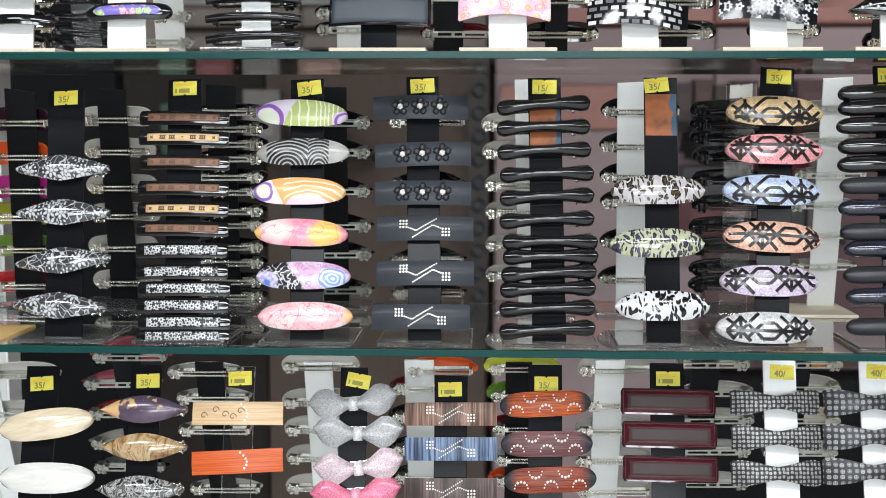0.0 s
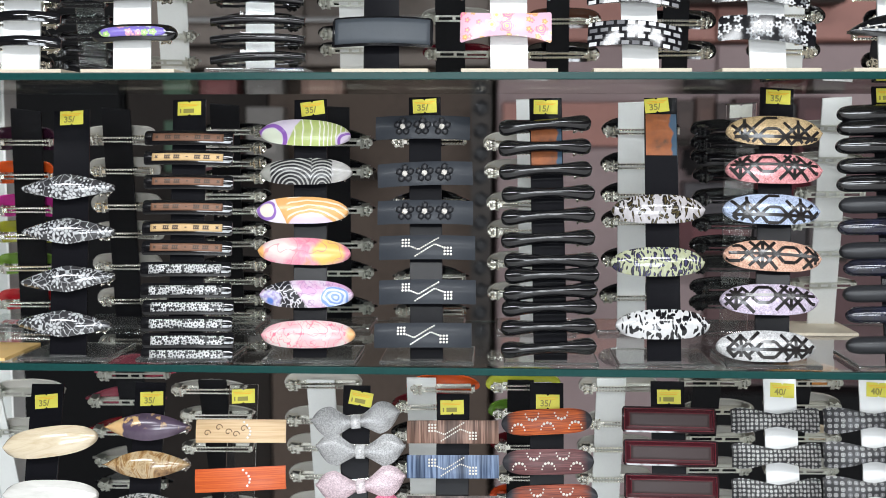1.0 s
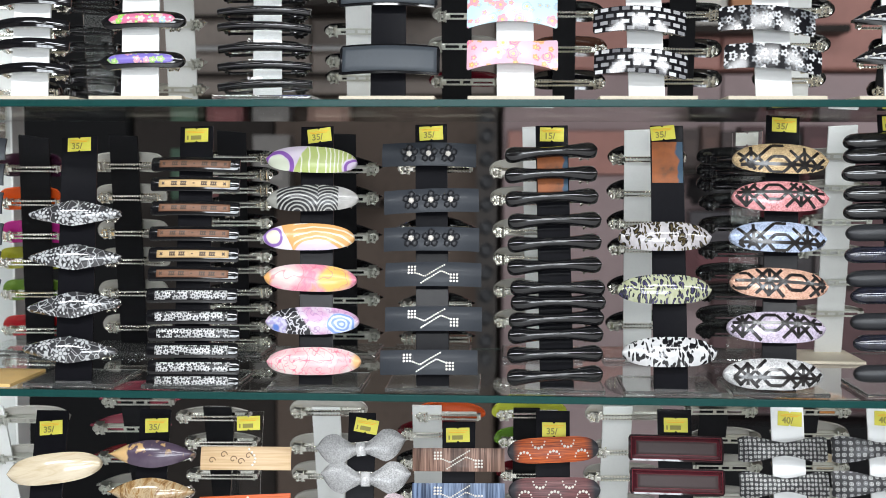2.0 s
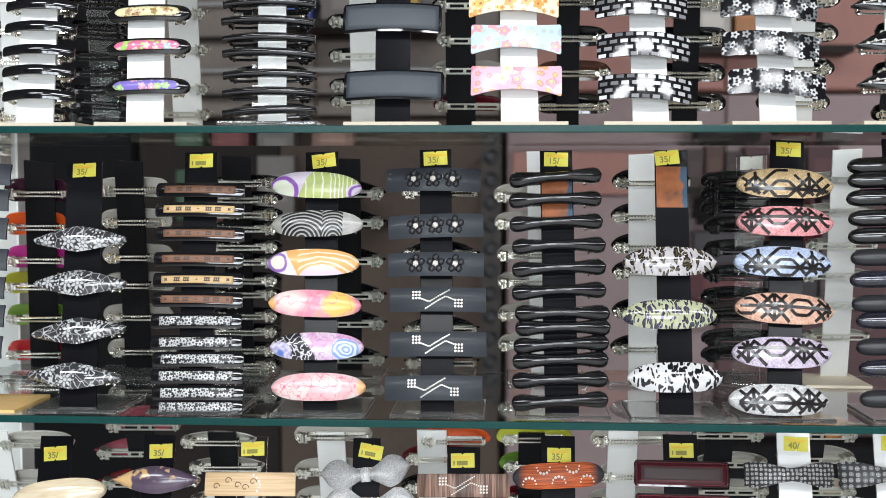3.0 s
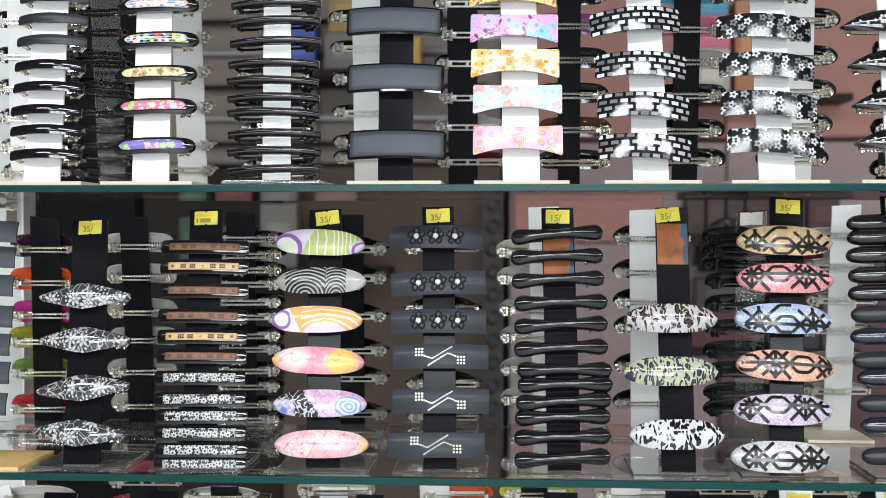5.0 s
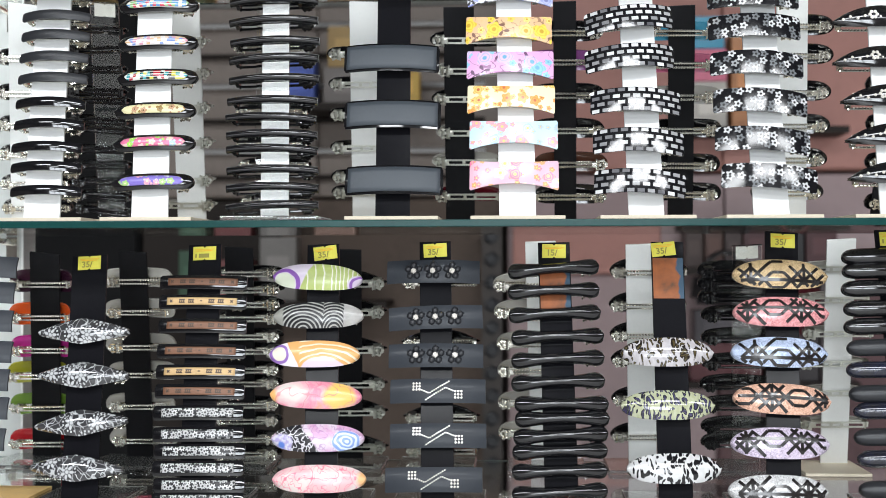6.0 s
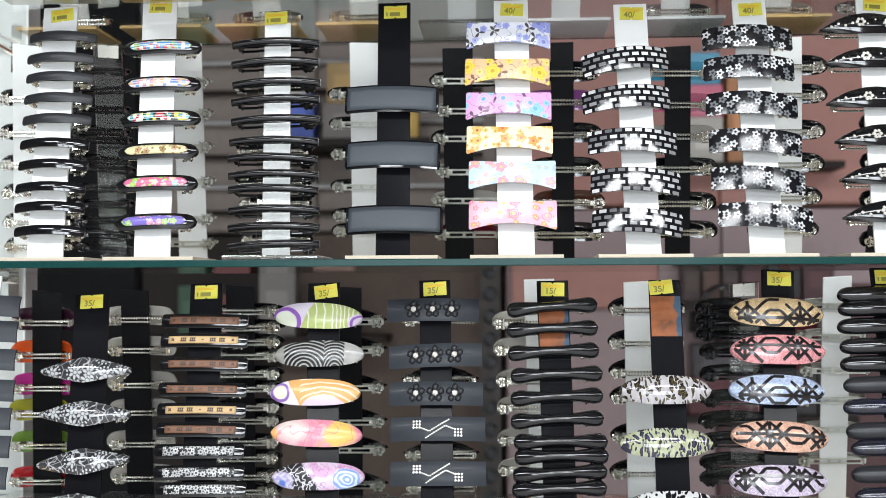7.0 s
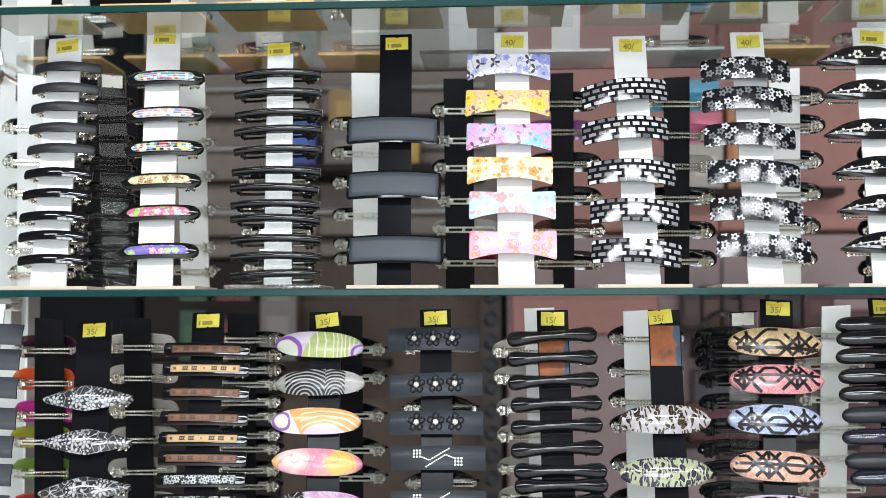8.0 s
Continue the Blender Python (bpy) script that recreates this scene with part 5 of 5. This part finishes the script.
shade = [("orange", striped("orange_stripes", (0.52, 0.11, 0.02), (0.20, 0.03, 0.008), 900.0, "z", (0.03, 0.03, 0.035), 0.0407)), ("mauve", striped("mauve_stripes", (0.17, 0.065, 0.065), (0.075, 0.028, 0.03), 900.0, "z", (0.03, 0.03, 0.035), 0.0407)), ("brick red", striped("brick_stripes", (0.30, 0.06, 0.022), (0.11, 0.016, 0.008), 900.0, "z", (0.03, 0.03, 0.035), 0.0407))]
run(FRONT, Z, "hair_clip", [(0.1112, 0.1877, 3.4), (0.1124, 0.1538, 1.4), (0.1156, 0.1237, 2.8)], [[("body", s.mesh("stripe_clip_body", m)), ("rhinestones", arcs)] for _, m in shade], ["rounded %s striped hair clip with rhinestone arcs" % n for n, _ in shade], "striped clips", 0.076)

stand(FRONT, Z, 0.2199, 0.2199, 0.2215, 0.0302, BLACK, ACRYLIC, "glossy black display board with a yellow price sticker", (0.001, 0.014, 0, "", None))
MAROON = plain("maroon_gloss", (0.042, 0.006, 0.010), 0.12, 0, 0.2, 0.2)
PANEL = plain("brown_panel", (0.050, 0.036, 0.036), 0.5)
PANEL.node_tree.nodes["Principled BSDF"].inputs["Specular IOR Level"].default_value = 0.2
s = Shell(0.0835, 0.0230, o_panel, 0.004, 0.0010)
BRIGHT = plain("maroon_bright_rim", (0.16, 0.03, 0.04), 0.1, 0.2, 0.8)
layers = [("outer_rim", s.inset("outer_rim", BRIGHT, 0.955, 0.86, 0.0004, False)), ("frame", s.inset("frame", MAROON, 0.935, 0.79, 0.0006, False)), ("inner_rim", s.inset("inner_rim", BRIGHT, 0.86, 0.56, 0.0008, False)), ("panel", s.inset("panel", PANEL, 0.845, 0.50, 0.0010, False))]
run(FRONT, Z, "hair_clip", [(0.22, 0.1908, -0.7), (0.2207, 0.1628, -0.6), (0.2212, 0.1341, -0.5)], [[("body", s.mesh("framed_clip_body", plain("black_maroon_gloss", (0.02, 0.008, 0.01), 0.1, 0, 0.6)))] + layers], ["rectangular maroon hair clip with a framed brown panel"], "framed clips", 0.078)

stand(FRONT, Z, 0.3197, 0.3197, 0.2254, 0.0289, WHITE, CREAM, "white display board with a yellow price sticker", (0.002, 0.011, 3, "40/", None))
s = Shell(0.0775, 0.0225, o_bow, 0.010, 0.0020)
run(FRONT, Z, "hair_bow", [(0.3136, 0.1914, 0.7), (0.3138, 0.1616, 0.7), (0.3128, 0.1321, 0.8)], [[("body", s.mesh("pinwheel_bow_body", flower_black("black_pinwheel_print", 270.0, 0.40, 6, (0.46, 0.46, 0.44), (0.38, 0.38, 0.36), 0.25, False, 0.4, 0.05)))]], ["bow-shaped black hair clip with white pinwheel print"], "printed bows", 0.07)
stand(FRONT, Z, 0.4046, 0.4046, 0.2267, 0.0297, WHITE, CREAM, "white display board with a yellow price sticker", (0.002, 0.011, 3, "40/", None))
s = Shell(0.0830, 0.0235, o_bow, 0.010, 0.0020)
run(FRONT, Z, "hair_bow", [(0.3979, 0.1924, 0.7), (0.3965, 0.1636, 0.7), (0.3951, 0.1347, 0.8)], [[("body", s.mesh("ring_bow_body", flower_black("black_ring_print", 185.0, 0.36, 8, (0.36, 0.36, 0.35), (0.20, 0.20, 0.21), 0.2, True, 0.4, 0.05)))]], ["bow-shaped black hair clip with grey ring print"], "printed bows", 0.07)


# ---- rear rows, seen from behind ----
def rear(zs, at, board, foot, label, spots, height, outline, mats, length, names, group, style="bead", tag=None, sag=0.006, flip=False, foot_w=0.080, foot_dx=0.0):
    stand(REAR, zs, *at, board, foot, label, tag, foot_w, group="rear display stands", foot_dx=foot_dx)
    ms = {}
    for i, q in enumerate(spots):
        m = mats[i % len(mats)]
        if m.name not in ms:
            ms[m.name] = Shell(length, height, outline, sag, 0.002).mesh("rear_clip_body", m)
        clip(REAR, zs, q, "hair_clip", [("body", ms[m.name])], names[i % len(names)], group, length, style, flip)


def tint(name, c, rough=0.2):
    return plain(name, c, rough, 0, 0.4, 0.15)


BLK = "black board of a stand turned away"
WHT = "white board of a stand turned away"
Z = SHELF_U
rear(Z, (-0.4538, -0.4239, 0.2288, 0.031), GREY_BOARD, CREAM, WHT, [(-0.4235, 0.175, -0.6), (-0.428, 0.1408, -0.5), (-0.4305, 0.1095, -0.4), (-0.4337, 0.08, -0.4), (-0.4367, 0.0496, -0.3), (-0.4384, 0.0241, -0.2)], 0.0180, o_round, [GLOSS], 0.076, ["slim black hair clip seen from its clasp side"], "rear slim clips")
rear(Z, (-0.3585, -0.34, 0.2277, 0.0296), ACRYLIC, ACRYLIC, "clear acrylic board of a stand turned away", [(-0.3523, 0.2012, -3.6), (-0.3545, 0.1816, 2.3), (-0.3572, 0.163, -0.6), (-0.3596, 0.1419, -3.5), (-0.3569, 0.1332, -2.7), (-0.3591, 0.113, -3.7), (-0.357, 0.1042, -5.3), (-0.364, 0.0837, -0.4), (-0.3626, 0.0677, -0.3), (-0.3661, 0.051, 1.8), (-0.3662, 0.0359, -4.2), (-0.3663, 0.0208, -7.7)], 0.009, o_taper, [GLOSS], 0.066, ["thin black prong hair clip on clear acrylic"], "rear prong clips", "black", (0.0, 0.008, 0, "", GREY_TAG), 0.010)
rear(Z, (-0.2711, -0.258, 0.2266, 0.0306), GREY_BOARD, CREAM, WHT, [(-0.2748, 0.1891, -0.7), (-0.2746, 0.1587, -0.6), (-0.2776, 0.1256, -0.5), (-0.2786, 0.0908, -0.4), (-0.2822, 0.0523, -0.3), (-0.283, 0.0265, -0.2)], 0.006, o_soft, [PAD], 0.080, ["clear hair clip seen from its clasp side"], "rear clear clips", "plate", flip=True)
rear(Z, (-0.1812, -0.1678, 0.2254, 0.0292), ACRYLIC, ACRYLIC, "clear acrylic board of a stand turned away", [(-0.1735, 0.1824, -0.6), (-0.1761, 0.1202, -0.5), (-0.1782, 0.0883, -0.4), (-0.1781, 0.0666, -0.3), (-0.1791, 0.0291, -0.2)], 0.012, o_soft, [GLOSS], 0.078, ["black hair clip seen from its clasp side"], "rear black clips")
rear(Z, (-0.0838, -0.0767, 0.2242, 0.0289), GREY_BOARD, CREAM, WHT, [(-0.0793, 0.1752, -0.6), (-0.0797, 0.1461, -0.6), (-0.0806, 0.1165, -0.5), (-0.0814, 0.0836, -0.4), (-0.0821, 0.0542, -0.3), (-0.0827, 0.0382, -0.3)], 0.012, o_round, [GLOSS], 0.074, ["black hair clip seen from its clasp side"], "rear black clips", "plate")
rear(Z, (0.0161, 0.0179, 0.2176, 0.0304), BACKING, CREAM, BLK, [(0.0255, 0.1868, -0.7), (0.0302, 0.1579, -0.6), (0.0257, 0.1309, -0.5), (0.0293, 0.0978, -0.4), (0.0241, 0.0689, -0.4), (0.0247, 0.0342, -0.3)], 0.0165, o_soft, [GLOSS, PAD, GLOSS, PAD, PAD, tint("dark_red_gloss", (0.09, 0.006, 0.012))], 0.074, ["glossy hair clip seen from its clasp side"], "rear gloss clips", "plate")
rear(Z, (0.1264, 0.1227, 0.2215, 0.0227), BACKING, CREAM, BLK, [(0.1231, 0.1927, -0.7), (0.1219, 0.1653, -0.6), (0.1268, 0.1334, -0.5), (0.1271, 0.0994, -0.4), (0.131, 0.0659, -0.3), (0.1307, 0.0331, -0.3)], 0.021, o_soft, [GLOSS, tint("violet_gloss", (0.25, 0.07, 0.25)), GLOSS, GLOSS, tint("brown_gloss", (0.08, 0.03, 0.018)), GLOSS], 0.076, ["wide black hair clip seen from its clasp side", "violet hair clip seen from its clasp side"], "rear wide clips", flip=True)
rear(Z, (0.2455, 0.2375, 0.2163, 0.0259), BACKING, CREAM, BLK, [(0.2409, 0.1913, -0.7), (0.242, 0.1612, -0.6), (0.2432, 0.1307, -0.5), (0.2461, 0.0985, -0.4), (0.2466, 0.0641, -0.3), (0.2494, 0.0349, -0.3)], 0.019, o_round, [tint("sky_blue_gloss", (0.06, 0.30, 0.45)), tint("rose_gloss", (0.55, 0.14, 0.24)), PAD, GLOSS, GLOSS, GLOSS], 0.074, ["blue hair clip seen from its clasp side", "rose hair clip seen from its clasp side", "clear hair clip seen from its clasp side", "black hair clip seen from its clasp side", "black hair clip seen from its clasp side", "black hair clip seen from its clasp side"], "rear wide clips", flip=True)
rear(Z, (0.3595, 0.3438, 0.2228, 0.03), GREY_BOARD, CREAM, WHT, [(0.3497, 0.1954, -0.7), (0.3515, 0.1683, -0.6), (0.3523, 0.1336, -0.5), (0.3541, 0.1016, -0.4), (0.3542, 0.0686, -0.4), (0.3534, 0.0356, -0.3)], 0.021, o_soft, [GLOSS], 0.074, ["wide black hair clip seen from its clasp side"], "rear wide clips", flip=True)
rear(Z, (0.453, 0.453, 0.2172, 0.0286), BACKING, CREAM, BLK, [(0.4581, 0.1398, -0.5), (0.4621, 0.1025, -0.4), (0.4649, 0.0651, -0.3), (0.4686, 0.0246, -0.2)], 0.018, o_round, [GLOSS], 0.072, ["wide black hair clip seen from its clasp side"], "rear wide clips")

Z = SHELF_M
cols = [("dark plum", (0.03, 0.008, 0.02)), ("orange", (0.72, 0.10, 0.015)), ("magenta", (0.55, 0.03, 0.28)), ("olive yellow", (0.42, 0.42, 0.03)), ("leaf green", (0.16, 0.30, 0.04)), ("red", (0.36, 0.01, 0.015))]
rear(Z, (-0.4299, -0.4017, 0.2229, 0.0305), BACKING, ACRYLIC, BLK, [(-0.4095, 0.1902, 0.1), (-0.416, 0.156, 0.2), (-0.4195, 0.1215, 0.3), (-0.4273, 0.0935, 0.4), (-0.4293, 0.0588, 0.5), (-0.4361, 0.0188, 0.6)], 0.0245, o_round, [tint("plastic_" + n.replace(" ", "_"), c) for n, c in cols], 0.066, [n + " hair clip seen from its clasp side" for n, _ in cols], "rear coloured clips")
rear(Z, (-0.3272, -0.3108, 0.223, 0.0285), BACKING, ACRYLIC, BLK, [(-0.3101, 0.1933, 0.1), (-0.3109, 0.1616, 0.2), (-0.3137, 0.1251, 0.3), (-0.3153, 0.0956, 0.4), (-0.3217, 0.0611, 0.5), (-0.3225, 0.0232, 0.6)], 0.0205, o_round, [PAD], 0.074, ["frosted clear hair clip seen from its clasp side"], "rear frosted clips")
rear(Z, (-0.2173, -0.2023, 0.2269, 0.0288), BACKING, ACRYLIC, BLK, [(-0.1945, 0.2009, 0.1), (-0.1959, 0.1845, 0.2), (-0.1972, 0.1696, 0.2), (-0.1984, 0.1551, 0.2), (-0.2001, 0.1364, 0.3), (-0.2014, 0.121, 0.3), (-0.2031, 0.1012, 0.4), (-0.2044, 0.0867, 0.4), (-0.2064, 0.0633, 0.5), (-0.2079, 0.0459, 0.6), (-0.2097, 0.0257, 0.6), (-0.2111, 0.0092, 0.7)], 0.0095, o_soft, [GLOSS], 0.074, ["slim black hair clip seen from its clasp side"], "rear slim clips", flip=True)
rear(Z, (-0.1016, -0.0934, 0.2243, 0.0279), BACKING, ACRYLIC, BLK, [(-0.0978, 0.1904, 0.1), (-0.0991, 0.1613, 0.2), (-0.1009, 0.1222, 0.3), (-0.1016, 0.0857, 0.5), (-0.1023, 0.0556, 0.5), (-0.1037, 0.0161, 0.7)], 0.022, o_boat, [GLOSS], 0.0865, ["pointed oval black hair clip seen from its clasp side"], "rear oval clips", "plate", flip=True)
rear(Z, (-0.0077, -0.0052, 0.2205, 0.0288), BACKING, ACRYLIC, BLK, [(-0.0014, 0.1918, 0.1), (-0.0026, 0.1298, 0.3), (-0.0035, 0.0504, 0.6), (-0.0036, 0.0141, 0.7)], 0.021, o_boat, [GLOSS], 0.080, ["pointed oval black hair clip seen from its clasp side"], "rear oval clips")
rear(Z, (0.1051, 0.0984, 0.2315, 0.03), GREY_BOARD, ACRYLIC, WHT, [(0.089, 0.1886, 0.1), (0.0899, 0.1615, 0.2), (0.0923, 0.1292, 0.3), (0.0929, 0.1009, 0.4), (0.0931, 0.0666, 0.5), (0.0935, 0.034, 0.6)], 0.019, o_soft, [PAD], 0.076, ["frosted clear hair clip seen from its clasp side"], "rear frosted clips")
rear(Z, (0.2057, 0.1958, 0.2288, 0.0287), GREY_BOARD, ACRYLIC, WHT, [(0.2046, 0.2017, 0.1), (0.205, 0.1682, 0.2), (0.2066, 0.138, 0.3), (0.2083, 0.1118, 0.4), (0.2099, 0.0707, 0.5), (0.2099, 0.0315, 0.6)], 0.023, o_oval, [GLOSS], 0.0765, ["oval black hair clip seen from its clasp side"], "rear oval clips")
rear(Z, (0.3119, 0.2988, 0.2278, 0.0289), ACRYLIC, ACRYLIC, "clear acrylic board of a stand turned away", [(0.2952, 0.2019, 0.1), (0.2963, 0.1892, 0.1), (0.2974, 0.1758, 0.2), (0.3012, 0.1573, 0.2), (0.3026, 0.1344, 0.3), (0.3043, 0.1083, 0.4), (0.3034, 0.0859, 0.5), (0.3053, 0.0637, 0.5), (0.3072, 0.0412, 0.6), (0.3081, 0.0239, 0.6)], 0.0140, o_taper, [GLOSS], 0.0865, ["long curved black hair clip on clear acrylic"], "rear long clips", "black", (0.0, 0.008, 0, "", GREY_TAG), 0.012)
rear(Z, (0.4012, 0.3882, 0.2332, 0.0275), GREY_BOARD, CREAM, WHT, [(0.3828, 0.2048, 0.1), (0.385, 0.1744, 0.2), (0.3925, 0.1406, 0.3), (0.391, 0.1101, 0.4), (0.3932, 0.0795, 0.5), (0.397, 0.0464, 0.6)], 0.008, o_soft, [PAD], 0.066, ["slim clear hair clip seen from its clasp side"], "rear clear clips", "plate", foot_w=0.064, foot_dx=-0.012)

Z = SHELF_L
rear(Z, (-0.452, -0.452, 0.1951, 0.0216), GREY_BOARD, ACRYLIC, WHT, [(-0.4133, 0.1815, 0.7), (-0.4236, 0.1374, 0.8)], 0.018, o_soft, [PAD], 0.076, ["frosted clear hair clip seen from its clasp side"], "rear frosted clips", "plate")
rear(Z, (-0.3042, -0.3042, 0.2066, 0.0289), BACKING, ACRYLIC, BLK, [(-0.3137, 0.1731, 0.7), (-0.3149, 0.1388, 0.8), (-0.317, 0.1042, 0.9), (-0.3182, 0.0756, 1.0), (-0.300, 0.203, 0.7)], 0.022, o_boat, [tint("rose_red_gloss", (0.32, 0.06, 0.09)), tint("deep_red_gloss", (0.22, 0.01, 0.015)), PAD, GLOSS, tint("rose_gloss_light", (0.36, 0.07, 0.1))], 0.084, ["rose red hair clip seen from its clasp side", "deep red hair clip seen from its clasp side", "frosted hair clip seen from its clasp side", "black hair clip seen from its clasp side"], "rear coloured clips", "plate")
rear(Z, (-0.2207, -0.2207, 0.1975, 0.0287), BACKING, ACRYLIC, BLK, [(-0.2258, 0.1869, 0.7), (-0.2199, 0.1584, 0.7), (-0.2224, 0.1211, 0.8), (-0.2186, 0.0512, 1.0)], 0.011, o_oval, [PAD], 0.078, ["frosted oval hair clip seen from its clasp side"], "rear frosted clips")
rear(Z, (-0.1105, -0.1105, 0.1988, 0.0284), GREY_BOARD, ACRYLIC, WHT, [(-0.1086, 0.1945, 0.7), (-0.1112, 0.1547, 0.8), (-0.1115, 0.1234, 0.8), (-0.1121, 0.0901, 0.9), (-0.1153, 0.0544, 1.0)], 0.021, o_soft, [PAD], 0.079, ["frosted clear hair clip seen from its clasp side"], "rear frosted clips")
rear(Z, (-0.0092, -0.0092, 0.2024, 0.0293), GREY_BOARD, ACRYLIC, WHT, [(-0.003, 0.172, 0.7), (-0.0051, 0.14, 0.8), (-0.006, 0.1025, 0.9), (-0.0053, 0.0688, 1.0), (0.012, 0.192, 0.7)], 0.020, o_oval, [tint("wine_gloss", (0.12, 0.01, 0.015)), GLOSS, GLOSS, GLOSS, tint("burnt_orange_gloss", (0.50, 0.07, 0.01))], 0.074, ["wine red hair clip seen from its clasp side", "black hair clip seen from its clasp side", "black hair clip seen from its clasp side", "black hair clip seen from its clasp side", "burnt orange hair clip seen from its clasp side"], "rear coloured clips")
rear(Z, (0.0897, 0.0897, 0.2011, 0.0262), BACKING, ACRYLIC, BLK, [(0.0924, 0.195, 0.7), (0.0948, 0.1656, 0.7), (0.0969, 0.1284, 0.8), (0.0998, 0.0922, 0.9), (0.0967, 0.0671, 1.0)], 0.021, o_soft, [tint("lime_gloss", (0.42, 0.45, 0.05)), tint("green_gloss", (0.12, 0.25, 0.03)), tint("garnet_gloss", (0.10, 0.008, 0.012)), PAD, tint("vermilion_gloss", (0.55, 0.06, 0.012))], 0.075, ["lime yellow hair clip seen from its clasp side", "green hair clip seen from its clasp side", "garnet hair clip seen from its clasp side", "frosted hair clip seen from its clasp side", "vermilion hair clip seen from its clasp side"], "rear coloured clips")
rear(Z, (0.1793, 0.1793, 0.2045, 0.0288), GREY_BOARD, ACRYLIC, WHT, [(0.1865, 0.1949, 0.7), (0.195, 0.1562, 0.8), (0.1872, 0.1272, 0.8), (0.187, 0.0922, 0.9), (0.1903, 0.0551, 1.0)], 0.019, o_round, [PAD], 0.078, ["frosted clear hair clip seen from its clasp side"], "rear frosted clips")
rear(Z, (0.2731, 0.2731, 0.2031, 0.0274), BACKING, ACRYLIC, BLK, [(0.2806, 0.2021, 0.7), (0.2868, 0.1712, 0.7), (0.291, 0.1409, 0.8), (0.2914, 0.1052, 0.9), (0.2934, 0.0671, 1.0)], 0.014, o_oval, [PAD], 0.072, ["frosted oval hair clip seen from its clasp side"], "rear frosted clips", "plate", flip=True)
rear(Z, (0.3671, 0.3671, 0.2043, 0.0152), BACKING, ACRYLIC, BLK, [(0.3671, 0.203, 0.7), (0.3687, 0.1773, 0.7), (0.3734, 0.1421, 0.8), (0.3757, 0.1052, 0.9)], 0.019, o_oval, [tint("tan_orange_gloss", (0.55, 0.24, 0.07)), PAD, tint("beige_gloss", (0.5, 0.42, 0.3)), PAD], 0.076, ["tan orange hair clip seen from its clasp side", "frosted hair clip seen from its clasp side", "beige hair clip seen from its clasp side", "frosted hair clip seen from its clasp side"], "rear coloured clips", "plate", flip=True)

# top shelf: only the feet and board ends show, from below
Z = SHELF_T
for i, x in enumerate((-0.36, -0.25, -0.145, -0.035, 0.075, 0.183, 0.29, 0.40)):
    stand(FRONT, Z, x, x, 0.24, 0.031, WHITE if i not in (1, 4) else BLACK, WOOD if i in (1, 2) else CREAM, "display board on the top shelf", None, 0.087)
for i, x in enumerate((-0.40, -0.29, -0.19, -0.085, 0.02, 0.13, 0.245, 0.35, 0.45)):
    stand(REAR, Z, x, x, 0.22, 0.030, GREY_BOARD, WOOD if i < 4 or i == 7 else GREY_BOARD if i in (5, 6) else ACRYLIC, "display board of a stand turned away on the top shelf", None, 0.085, group="rear display stands")
    if i not in (4, 5):
        for h in (0.022, 0.055):
            clip(REAR, Z, (x, h, 0.0), "hair_clip", [("body", smooth(Shell(0.076, 0.014, o_soft).mesh("rear_clip_body", PAD if i % 2 else GLOSS)))], "hair clip seen from below through the glass shelf", "top shelf clips", 0.076)
